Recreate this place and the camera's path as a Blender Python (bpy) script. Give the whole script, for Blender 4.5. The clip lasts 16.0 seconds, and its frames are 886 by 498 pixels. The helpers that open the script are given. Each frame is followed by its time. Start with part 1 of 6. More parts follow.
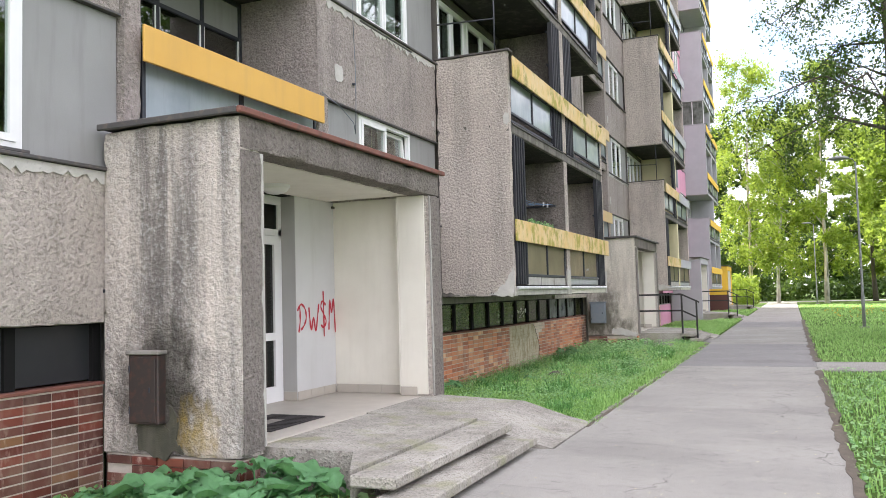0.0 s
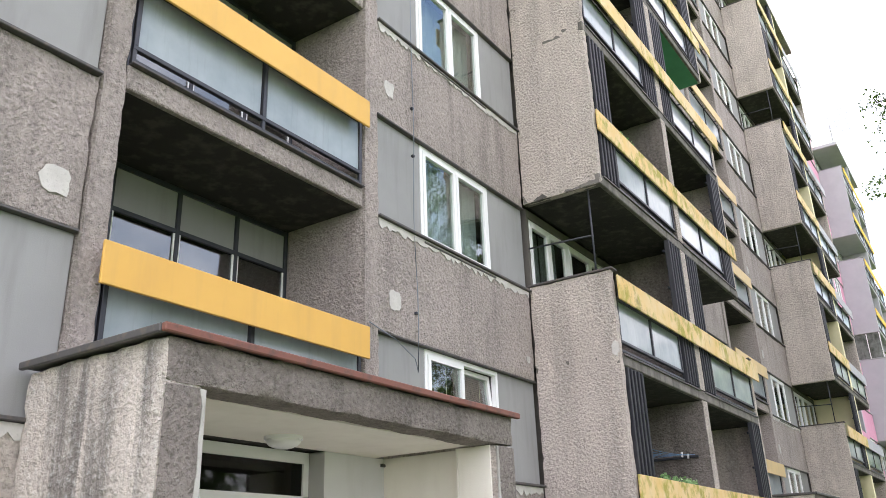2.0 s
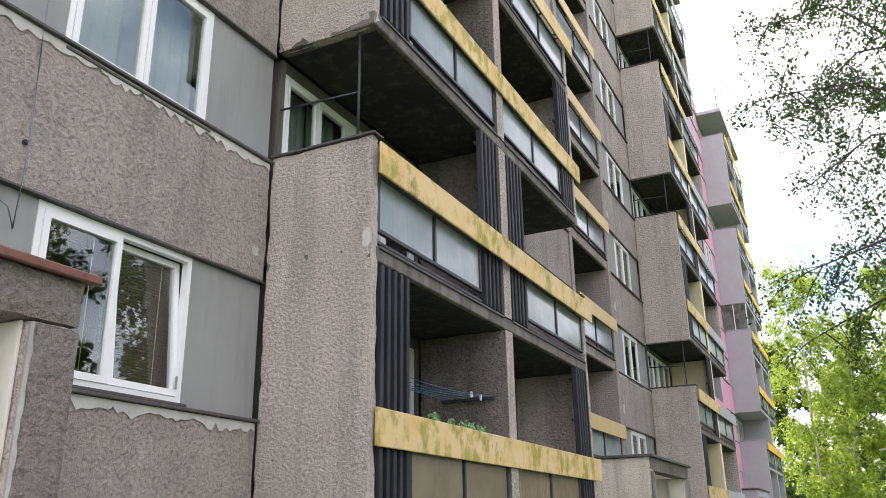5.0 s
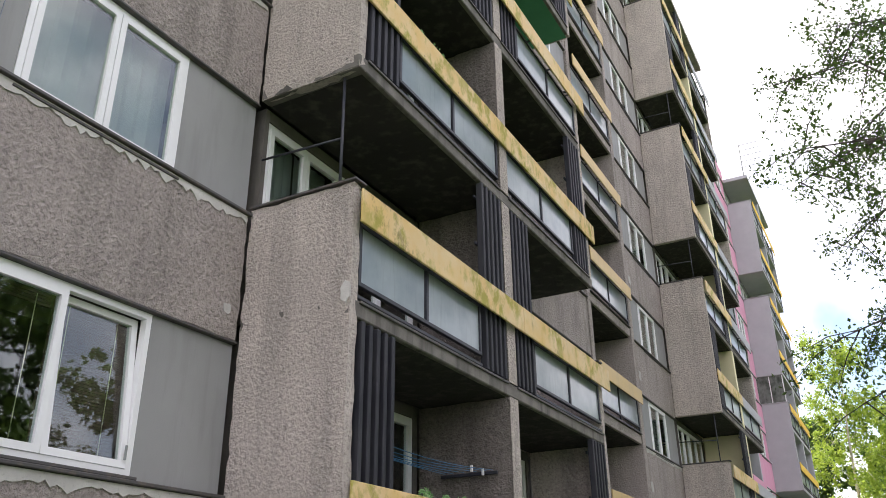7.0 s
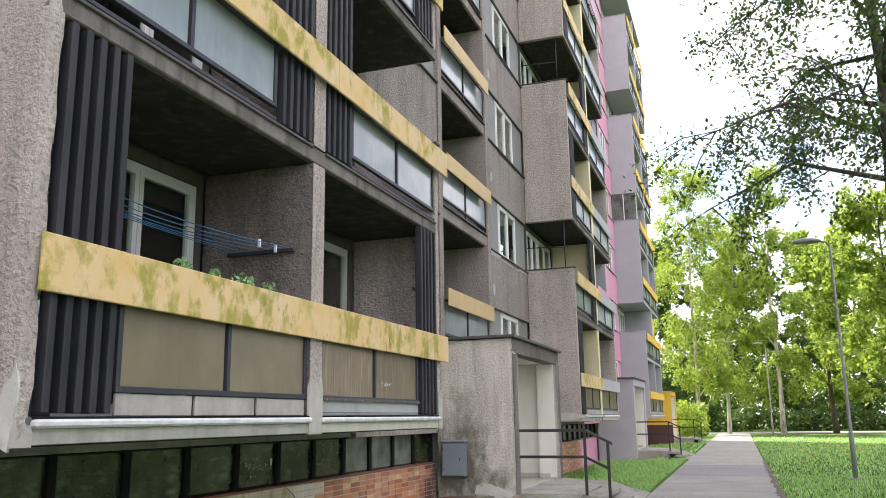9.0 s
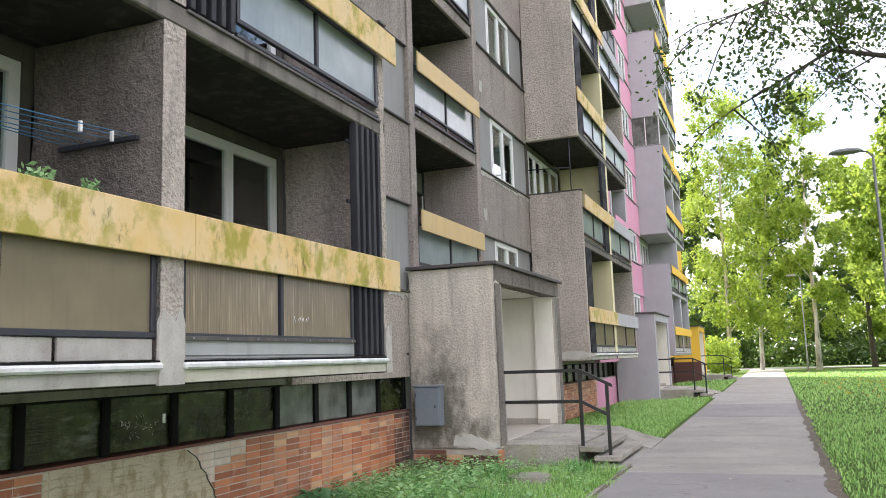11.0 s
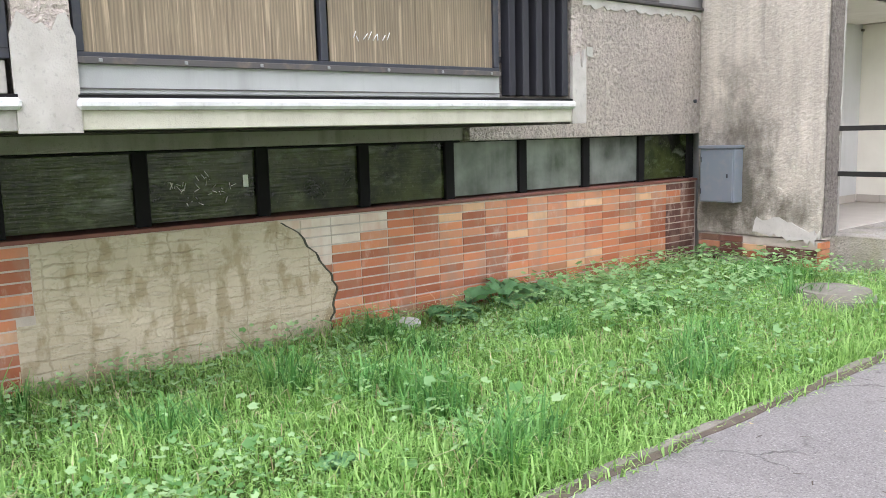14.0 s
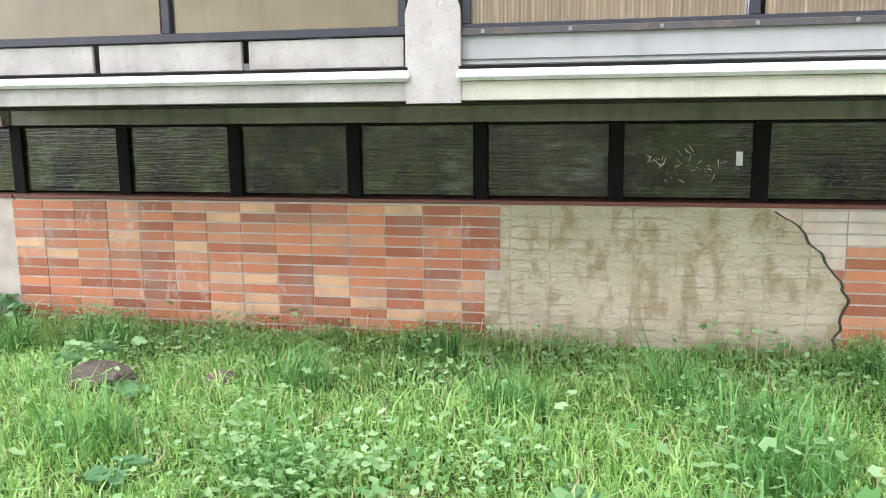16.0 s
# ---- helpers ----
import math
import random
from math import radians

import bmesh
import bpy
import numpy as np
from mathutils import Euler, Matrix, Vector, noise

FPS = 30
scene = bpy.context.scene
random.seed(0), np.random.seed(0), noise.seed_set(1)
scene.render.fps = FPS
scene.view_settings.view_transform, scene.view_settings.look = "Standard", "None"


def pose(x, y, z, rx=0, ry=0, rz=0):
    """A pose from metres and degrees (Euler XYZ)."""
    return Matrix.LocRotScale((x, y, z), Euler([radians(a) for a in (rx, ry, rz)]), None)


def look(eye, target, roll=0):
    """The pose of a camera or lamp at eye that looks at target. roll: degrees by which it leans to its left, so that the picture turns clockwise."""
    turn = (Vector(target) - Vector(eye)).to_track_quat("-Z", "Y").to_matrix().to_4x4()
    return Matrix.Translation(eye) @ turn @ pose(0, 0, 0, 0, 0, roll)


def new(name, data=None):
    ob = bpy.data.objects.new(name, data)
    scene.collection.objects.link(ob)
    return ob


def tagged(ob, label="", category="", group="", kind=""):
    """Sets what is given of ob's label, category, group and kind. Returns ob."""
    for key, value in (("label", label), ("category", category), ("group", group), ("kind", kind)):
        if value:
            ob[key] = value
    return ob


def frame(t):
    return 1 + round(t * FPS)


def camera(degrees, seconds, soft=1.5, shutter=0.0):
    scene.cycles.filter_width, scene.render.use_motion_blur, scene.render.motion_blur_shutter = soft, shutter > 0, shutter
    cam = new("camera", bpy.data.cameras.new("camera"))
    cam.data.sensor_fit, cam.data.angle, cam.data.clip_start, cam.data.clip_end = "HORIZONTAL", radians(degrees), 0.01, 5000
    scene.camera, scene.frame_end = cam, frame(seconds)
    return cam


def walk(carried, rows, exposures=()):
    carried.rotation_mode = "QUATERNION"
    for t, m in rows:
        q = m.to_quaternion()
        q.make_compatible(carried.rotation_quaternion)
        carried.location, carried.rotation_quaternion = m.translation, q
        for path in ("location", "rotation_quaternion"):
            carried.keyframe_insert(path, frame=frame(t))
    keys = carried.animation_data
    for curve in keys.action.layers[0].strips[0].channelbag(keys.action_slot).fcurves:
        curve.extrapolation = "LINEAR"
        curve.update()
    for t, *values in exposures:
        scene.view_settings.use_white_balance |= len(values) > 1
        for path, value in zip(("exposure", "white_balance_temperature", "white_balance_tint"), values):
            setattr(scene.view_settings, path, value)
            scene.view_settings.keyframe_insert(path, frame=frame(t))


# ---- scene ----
cam = camera(56.9, 16.0, 0.9)
METRES, EYE, TILT, LEAN, TURN = 17.6, 1.5, 0.0, 0.0, 23.0
ROWS = [
    (0.0, 0.0000, 0.0000, 0.0000, 0.09, 3.27, 1.53),
    (0.5, 0.0140, 0.0328, 0.0005, 1.85, 6.28, 1.93),
    (1.0, 0.0249, 0.0658, 0.0036, 5.46, 11.74, 2.23),
    (1.5, 0.0371, 0.0981, 0.0073, 8.96, 17.50, 2.07),
    (2.0, 0.0481, 0.1305, 0.0096, 11.28, 21.43, 1.89),
    (2.5, 0.0620, 0.1652, 0.0095, 11.30, 22.45, 1.48),
    (3.0, 0.0741, 0.2035, 0.0095, 9.08, 20.09, 1.25),
    (3.5, 0.0916, 0.2384, 0.0064, 6.11, 16.10, 1.14),
    (4.0, 0.1068, 0.2712, 0.0054, 3.93, 14.17, 0.78),
    (4.5, 0.1210, 0.3041, 0.0057, 3.12, 15.63, 0.74),
    (5.0, 0.1328, 0.3351, 0.0070, 3.57, 19.07, 0.83),
    (5.5, 0.1409, 0.3547, 0.0082, 4.42, 21.97, 0.82),
    (6.0, 0.1460, 0.3649, 0.0094, 5.23, 24.14, 0.68),
    (6.5, 0.1497, 0.3716, 0.0101, 5.74, 25.10, 0.55),
    (7.0, 0.1535, 0.3808, 0.0100, 5.75, 24.39, 0.54),
    (7.5, 0.1589, 0.3985, 0.0088, 5.00, 21.53, 0.78),
    (8.0, 0.1668, 0.4267, 0.0065, 3.40, 17.28, 1.19),
    (8.5, 0.1787, 0.4594, 0.0054, 0.29, 13.77, 1.28),
    (9.0, 0.1914, 0.4914, 0.0052, -3.40, 11.74, 0.84),
    (9.5, 0.2053, 0.5232, 0.0050, -5.70, 10.23, 0.73),
    (10.0, 0.2210, 0.5548, 0.0048, -5.63, 9.41, 1.08),
    (10.5, 0.2376, 0.5865, 0.0044, -3.86, 8.77, 1.59),
    (11.0, 0.2542, 0.6189, 0.0038, -1.02, 7.81, 1.94),
    (11.5, 0.2699, 0.6523, 0.0030, 2.24, 6.00, 1.84),
    (12.0, 0.2848, 0.6863, 0.0020, 6.22, 2.95, 1.41),
    (12.5, 0.3006, 0.7210, -0.0009, 10.71, -1.19, 1.39),
    (13.0, 0.3152, 0.7547, -0.0037, 15.54, -4.65, 1.73),
    (13.5, 0.3286, 0.7882, -0.0043, 20.71, -6.68, 1.84),
    (14.0, 0.3418, 0.8190, -0.0048, 27.94, -8.06, 1.47),
    (14.5, 0.3523, 0.8495, -0.0053, 38.24, -8.71, 1.23),
    (15.0, 0.3639, 0.8747, -0.0051, 51.40, -9.05, 1.09),
    (15.5, 0.3706, 0.8979, -0.0050, 65.54, -9.27, 0.85),
    (16.0, 0.3803, 0.9217, -0.0049, 79.10, -9.45, 0.59),
]
walk(cam, [(t, pose(0, 0, EYE, TILT, LEAN, TURN) @ pose(METRES * x, METRES * y, METRES * z, 90 + pitch, roll, yaw)) for t, x, y, z, yaw, pitch, roll in ROWS],
     [(0.0, 1.6, 6500, 12), (1.5, 1.72, 6500, 13), (3.5, 1.66, 6500, 13), (5.0, 1.36, 6500, 13), (7.5, 1.06, 6500, 14), (9.0, 1.47, 6500, 14), (11.5, 1.67, 6500, 13), (12.5, 2.02, 6500, 13), (14.0, 2.2, 6500, 14), (16.0, 2.48, 6500, 15)])

# ---- world, sun and exposure ----
SUN_DIR = Vector((0.62, -0.50, -0.86)).normalized()          # the way the sunlight travels
world = bpy.data.worlds.new("sky")
scene.world = world
world.use_nodes = True
wn, wl = world.node_tree.nodes, world.node_tree.links
wbg = wn["Background"]
wsky = wn.new("ShaderNodeTexSky")
wsky.sky_type = "NISHITA"
wsky.sun_disc = False
wsky.sun_elevation = math.asin(-SUN_DIR.z)
wsky.sun_rotation = math.atan2(-SUN_DIR.x, -SUN_DIR.y)
wtc = wn.new("ShaderNodeTexCoord")
wcl = wn.new("ShaderNodeTexNoise")
wcl.inputs["Scale"].default_value = 2.6
wcl.inputs["Detail"].default_value = 6
wcr = wn.new("ShaderNodeValToRGB")
wcr.color_ramp.elements[0].position, wcr.color_ramp.elements[1].position = 0.36, 0.54
wmx = wn.new("ShaderNodeMix")
wmx.data_type = "RGBA"
wmx.inputs[7].default_value = (10.0, 9.75, 10.4, 1)
wl.new(wtc.outputs["Generated"], wcl.inputs["Vector"])
wl.new(wcl.outputs["Fac"], wcr.inputs["Fac"])
wl.new(wcr.outputs["Color"], wmx.inputs[0])
wl.new(wsky.outputs["Color"], wmx.inputs[6])
wl.new(wmx.outputs[2], wbg.inputs["Color"])
wbg.inputs["Strength"].default_value = 0.12
sun_data = bpy.data.lights.new("sun", "SUN")
sun_data.energy, sun_data.angle, sun_data.color = 4.8, radians(0.6), (1.0, 0.95, 0.86)
sun = new("sun", sun_data)
sun.matrix_world = look((0, 0, 60), Vector((0, 0, 60)) + SUN_DIR)


# ---- materials ----
class Nodes:
    """A small builder for node materials; positions are metres in the world."""

    def __init__(self, name):
        self.mat = bpy.data.materials.new(name)
        self.mat.use_nodes = True
        self.n, self.l = self.mat.node_tree.nodes, self.mat.node_tree.links
        self.bsdf = self.n["Principled BSDF"]
        self.out = self.n["Material Output"]
        self.pos = self.n.new("ShaderNodeNewGeometry").outputs["Position"]

    def put(self, sock, v):
        if isinstance(v, bpy.types.NodeSocket):
            self.l.new(v, sock)
        elif isinstance(v, tuple) and len(v) == 3 and sock.type == "RGBA":
            sock.default_value = (*v, 1)
        else:
            sock.default_value = v

    def noise(self, scale, detail=3, stretch=None, rough=0.55):
        t = self.n.new("ShaderNodeTexNoise")
        t.inputs["Scale"].default_value, t.inputs["Detail"].default_value, t.inputs["Roughness"].default_value = scale, detail, rough
        v = self.pos
        if stretch:
            m = self.n.new("ShaderNodeVectorMath")
            m.operation = "MULTIPLY"
            m.inputs[1].default_value = stretch
            self.l.new(v, m.inputs[0])
            v = m.outputs[0]
        self.l.new(v, t.inputs["Vector"])
        return t.outputs["Fac"]

    def cells(self, scale, feature="F1", what="Distance"):
        t = self.n.new("ShaderNodeTexVoronoi")
        t.feature = feature
        t.inputs["Scale"].default_value = scale
        self.l.new(self.pos, t.inputs["Vector"])
        return t.outputs[what]

    def ramp(self, fac, lo, hi):
        r = self.n.new("ShaderNodeMapRange")
        r.inputs["From Min"].default_value, r.inputs["From Max"].default_value = lo, hi
        self.l.new(fac, r.inputs["Value"])
        return r.outputs["Result"]

    def math(self, op, a, b):
        m = self.n.new("ShaderNodeMath")
        m.operation = op
        self.put(m.inputs[0], a)
        self.put(m.inputs[1], b)
        return m.outputs[0]

    def mix(self, fac, a, b):
        m = self.n.new("ShaderNodeMix")
        m.data_type = "RGBA"
        self.put(m.inputs[0], fac)
        self.put(m.inputs[6], a)
        self.put(m.inputs[7], b)
        return m.outputs[2]

    def bump(self, height, strength, distance):
        b = self.n.new("ShaderNodeBump")
        b.inputs["Strength"].default_value, b.inputs["Distance"].default_value = strength, distance
        self.l.new(height, b.inputs["Height"])
        self.l.new(b.outputs["Normal"], self.bsdf.inputs["Normal"])

    def done(self, color, rough=0.8, metal=0.0, spec=0.4):
        self.put(self.bsdf.inputs["Base Color"], color)
        self.put(self.bsdf.inputs["Roughness"], rough)
        self.bsdf.inputs["Metallic"].default_value = metal
        self.bsdf.inputs["Specular IOR Level"].default_value = spec
        return self.mat


def pebbledash(name, a, b, streak, amount, dirt=(), runs=0.0, relief=0.06):
    """Coarse thrown render: pebbly relief, blotches and rain streaks."""
    m = Nodes(name)
    big, streaks, grain = m.noise(0.9, 5), m.noise(1.0, 7, (2.6, 2.6, 0.22), 0.62), m.noise(25, 4, None, 0.64)
    c = m.mix(m.ramp(big, 0.3, 0.7), a, b)
    c = m.mix(m.math("MULTIPLY", m.ramp(streaks, 0.5, 0.64), amount), c, streak)
    c = m.mix(m.math("MULTIPLY", m.ramp(m.noise(3.2, 6, (1.5, 1.5, 0.6)), 0.55, 0.75), 0.35), c, tuple(min(1.0, 1.35 * v) for v in a))
    # pits darkened and lumps paled: relief shading put into the colour
    c = m.mix(m.math("MULTIPLY", m.ramp(grain, 0.46, 0.35), 0.48 * min(1.0, relief / 0.06)), c, tuple(0.33 * v for v in a))
    c = m.mix(m.math("MULTIPLY", m.ramp(grain, 0.53, 0.64), 0.28), c, tuple(min(0.85, 1.5 * v) for v in a))
    if runs:
        c = m.mix(m.math("MULTIPLY", m.ramp(m.noise(1.3, 6, (3.4, 3.4, 0.16), 0.6), 0.53, 0.66), runs), c, tuple(min(0.85, 1.25 * v) for v in a))
    ragged = m.math("MULTIPLY", m.noise(7, 6, (1, 1, 0.55), 0.65), 0.9)
    for (x, y, z), reach, colour in dirt:
        d = m.n.new("ShaderNodeVectorMath")
        d.operation = "DISTANCE"
        d.inputs[1].default_value = (x, y, z)
        m.l.new(m.pos, d.inputs[0])
        c = m.mix(m.math("MULTIPLY", m.ramp(m.math("ADD", d.outputs["Value"], ragged), reach + 0.62, reach + 0.15), 0.88), c, colour)
    m.bump(m.math("ADD", grain, m.math("MULTIPLY", m.noise(75, 2), 0.25)), 1.0, relief)
    return m.done(c, 0.95, 0, 0.15)


def painted(name, a, b, scale=1.5, rough=0.6, relief=0.1, streak=None, amount=0.4, speck=0.0):
    """Paint or smooth render with soft blotches, fine grain and optional streaks."""
    m = Nodes(name)
    c = m.mix(m.ramp(m.noise(scale, 5), 0.3, 0.7), a, b)
    if streak:
        c = m.mix(m.math("MULTIPLY", m.ramp(m.noise(1.6, 6, (4, 4, 0.5)), 0.5, 0.68), amount), c, streak)
    if speck:
        c = m.mix(m.math("MULTIPLY", m.ramp(m.noise(38, 4), 0.58, 0.7), speck), c, tuple(0.4 * v for v in a))
    m.bump(m.noise(120, 3), relief, 0.01)
    return m.done(c, rough)


def metal_paint(name, a, b, rough=0.45):
    m = Nodes(name)
    c = m.mix(m.ramp(m.noise(14, 6), 0.5, 0.75), a, b)
    m.bump(m.noise(60, 3), 0.12, 0.004)
    return m.done(c, rough, 0.0, 0.5)


def clear_glass(name, tint, gloss=0.02, face=0.06):
    m = Nodes(name)
    tr, gl = m.n.new("ShaderNodeBsdfTransparent"), m.n.new("ShaderNodeBsdfGlossy")
    tr.inputs["Color"].default_value = (*tint, 1)
    gl.inputs["Roughness"].default_value = gloss
    lw, mx = m.n.new("ShaderNodeLayerWeight"), m.n.new("ShaderNodeMixShader")
    fac = m.math("ADD", m.math("MULTIPLY", m.math("POWER", lw.outputs["Facing"], 3.0), 0.85), face)
    m.l.new(fac, mx.inputs[0])
    m.l.new(tr.outputs[0], mx.inputs[1])
    m.l.new(gl.outputs[0], mx.inputs[2])
    m.l.new(mx.outputs[0], m.out.inputs["Surface"])
    return m.mat


def frosted(name, a, b, stripes=0.0, rough=0.28):
    """Wired or ribbed cloudy glass: it glows a little from the light behind it."""
    m = Nodes(name)
    c = m.mix(m.ramp(m.noise(2.2, 4), 0.3, 0.7), a, b)
    c = m.mix(m.math("MULTIPLY", m.ramp(m.noise(3, 5, (6, 6, 0.6)), 0.55, 0.75), 0.35), c, tuple(0.6 * v for v in a))
    if stripes:
        w = m.n.new("ShaderNodeTexWave")
        w.bands_direction = "Y"
        w.inputs["Scale"].default_value = stripes
        w.inputs["Distortion"].default_value = 1.5
        m.l.new(m.pos, w.inputs["Vector"])
        c = m.mix(m.math("MULTIPLY", w.outputs["Fac"], 0.5), c, tuple(0.45 * v for v in a))
        c = m.mix(m.math("MULTIPLY", m.ramp(m.noise(1.0, 5, (1, 60, 1.6), 0.6), 0.55, 0.66), 0.6), c, tuple(min(0.8, 1.7 * v) for v in a))
        c = m.mix(m.math("MULTIPLY", m.ramp(m.noise(1.0, 5, (1, 45, 1.1), 0.6), 0.45, 0.36), 0.6), c, tuple(0.4 * v for v in a))
    m.done(c, rough, 0, 0.6)
    tl, mx = m.n.new("ShaderNodeBsdfTranslucent"), m.n.new("ShaderNodeMixShader")
    m.l.new(c, tl.inputs["Color"])
    mx.inputs[0].default_value = 0.3
    m.l.new(m.bsdf.outputs[0], mx.inputs[1])
    m.l.new(tl.outputs[0], mx.inputs[2])
    m.l.new(mx.outputs[0], m.out.inputs["Surface"])
    return m.mat


def leaves(name, a, b, glow, through_it=0.45):
    """Leaf: random green per leaf, light passing through."""
    m = Nodes(name)
    isl = m.n["Geometry"].outputs["Random Per Island"]
    c = m.mix(isl, a, b)
    m.done(c, 0.5, 0, 0.35)
    tl, mx = m.n.new("ShaderNodeBsdfTranslucent"), m.n.new("ShaderNodeMixShader")
    m.l.new(m.mix(0.5, c, glow), tl.inputs["Color"])
    mx.inputs[0].default_value = through_it
    m.l.new(m.bsdf.outputs[0], mx.inputs[1])
    m.l.new(tl.outputs[0], mx.inputs[2])
    m.l.new(mx.outputs[0], m.out.inputs["Surface"])
    return m.mat


def brick_mat(name, a, b, c, pale=0.45):
    """Glazed strip brick; the tone changes from piece to piece."""
    m = Nodes(name)
    info = m.n.new("ShaderNodeObjectInfo").outputs["Random"]
    isl = m.n["Geometry"].outputs["Random Per Island"]
    r = m.math("FRACT", m.math("ADD", info, m.math("MULTIPLY", isl, 7.31)), 0.0)
    col = m.mix(m.ramp(r, 0.0, 0.72), a, b)
    r2 = m.math("FRACT", m.math("MULTIPLY", r, 13.73), 0.0)
    col = m.mix(m.math("MULTIPLY", m.math("GREATER_THAN", r, 0.89), 0.8), col, c)
    col = m.mix(m.math("MULTIPLY", m.math("GREATER_THAN", r2, 0.7), 0.7), col, tuple(0.62 * v for v in a))
    col = m.mix(m.math("MULTIPLY", m.math("LESS_THAN", r2, 0.22), pale), col, (0.58, 0.33, 0.2))
    col = m.mix(m.math("MULTIPLY", m.ramp(m.noise(5, 5, (1, 1, 0.5)), 0.48, 0.72), 0.5), col, (0.3, 0.22, 0.17))
    col = m.mix(m.math("MULTIPLY", m.math("MULTIPLY", m.ramp(m.noise(7, 6, (1, 1.6, 0.7), 0.65), 0.54, 0.68), m.ramp(m.noise(1.2, 2), 0.42, 0.58)), 0.6), col, (0.66, 0.52, 0.44))
    m.bump(m.noise(70, 3), 0.25, 0.006)
    return m.done(col, 0.5, 0, 0.5)


M_RENDER = pebbledash("pebbledash_render", (0.462, 0.405, 0.372), (0.36, 0.317, 0.293), (0.19, 0.172, 0.155), 0.45)
M_RENDER_PALE = pebbledash("pebbledash_pale", (0.68, 0.61, 0.55), (0.54, 0.485, 0.44), (0.14, 0.13, 0.125), 0.75,
                          (((-4.95, 5.45, 0.5), 0.42, (0.05, 0.046, 0.038)), ((-4.9, 5.45, 0.85), 0.45, (0.06, 0.055, 0.045)), ((-5.0, 5.45, 1.6), 0.14, (0.13, 0.12, 0.115)), ((-4.85, 5.45, 1.15), 0.2, (0.06, 0.055, 0.045)), ((-4.57, 5.45, 0.4), 0.13, (0.5, 0.34, 0.06)), ((-5.2, 23.8, 0.9), 0.5, (0.09, 0.085, 0.065)), ((-4.9, 23.8, 1.6), 0.2, (0.2, 0.18, 0.16))), 0.7)
M_RENDER_PORCH = pebbledash("pale_porch_render", (0.68, 0.62, 0.545), (0.56, 0.51, 0.445), (0.27, 0.245, 0.215), 0.5,
                           (((-5.2, 23.8, 0.7), 0.6, (0.1, 0.092, 0.07)), ((-5.05, 23.8, 1.35), 0.35, (0.17, 0.155, 0.13)), ((-5.1, 23.8, 1.9), 0.16, (0.27, 0.245, 0.21)), ((-4.4, 23.8, 0.45), 0.22, (0.14, 0.13, 0.1))), 0.5, 0.03)
# paler copy of M_RENDER: stronger light on the side walls put into colour
M_RENDER_SIDE = pebbledash("pebbledash_lightened", (0.6, 0.53, 0.475), (0.48, 0.425, 0.385), (0.27, 0.245, 0.22), 0.4)
# darker render for the porch lintel and the pier fronts
M_RENDER_DARK = pebbledash("dark_pebbledash", (0.3, 0.265, 0.24), (0.22, 0.195, 0.175), (0.1, 0.09, 0.08), 0.5)
# darker copy of M_RENDER: balcony shade put into the party walls' colour
M_RENDER_INNER = pebbledash("shaded_balcony_pebbledash", (0.24, 0.212, 0.19), (0.17, 0.15, 0.135), (0.09, 0.08, 0.072), 0.5)
M_RENDER_WHITE = pebbledash("white_painted_render", (0.66, 0.64, 0.6), (0.55, 0.53, 0.49), (0.3, 0.28, 0.26), 0.6)
M_CONCRETE = painted("raw_concrete", (0.33, 0.31, 0.28), (0.24, 0.225, 0.2), 2.0, 0.9, 0.5, (0.14, 0.13, 0.115), 0.6, 0.4)
M_SLAB = painted("stained_balcony_slab", (0.24, 0.22, 0.2), (0.13, 0.12, 0.108), 2.5, 0.95, 0.6, (0.07, 0.065, 0.058), 0.7, 0.4)
# near-black stands in for the shade under balconies and loggias
M_SOFFIT = painted("shaded_soffit", (0.04, 0.036, 0.032), (0.024, 0.022, 0.02), 1.2, 0.95, 0.4, (0.14, 0.125, 0.105), 0.35)
# rear walls of the balconies, their recess shade put into the colour
M_INNER = painted("shaded_balcony_render", (0.14, 0.126, 0.112), (0.095, 0.086, 0.077), 1.6, 0.95, 0.6, (0.08, 0.073, 0.066), 0.6, 0.4)
M_PANEL = painted("grey_panel", (0.31, 0.31, 0.305), (0.26, 0.26, 0.255), 1.1, 0.7, 0.15, (0.2, 0.195, 0.19), 0.4)
M_FLASH = metal_paint("dark_flashing", (0.075, 0.07, 0.07), (0.14, 0.11, 0.09), 0.6)
M_RUST = metal_paint("rusty_flashing", (0.19, 0.075, 0.055), (0.1, 0.06, 0.05), 0.7)
M_PVC = painted("white_plastic", (0.82, 0.82, 0.82), (0.78, 0.78, 0.78), 3, 0.35, 0.02)
M_GLASS = clear_glass("window_glass", (0.84, 0.9, 0.87), 0.02, 0.09)
M_DARKGLASS = clear_glass("dark_window_glass", (0.5, 0.55, 0.52), 0.02, 0.16)
M_CURTAIN = painted("curtain", (0.74, 0.76, 0.73), (0.58, 0.61, 0.59), 4, 0.9, 0.1)
M_DOORGLASS = clear_glass("door_glass", (0.22, 0.27, 0.23), 0.03, 0.03)
M_BLIND = painted("brown_blind", (0.13, 0.075, 0.06), (0.1, 0.06, 0.05), 4, 0.6, 0.1)
# dark walls supply the dimness of the rooms behind the panes
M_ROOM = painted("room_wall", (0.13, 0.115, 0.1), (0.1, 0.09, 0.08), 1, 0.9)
M_BLEACHED = painted("bleached_yellow_board", (0.66, 0.47, 0.21), (0.6, 0.44, 0.22), 1.6, 0.6, 0.08, (0.48, 0.36, 0.2), 0.35)
M_YELLOW = painted("yellow_board", (0.72, 0.43, 0.1), (0.66, 0.38, 0.085), 1.2, 0.55, 0.06, (0.5, 0.3, 0.1), 0.25)
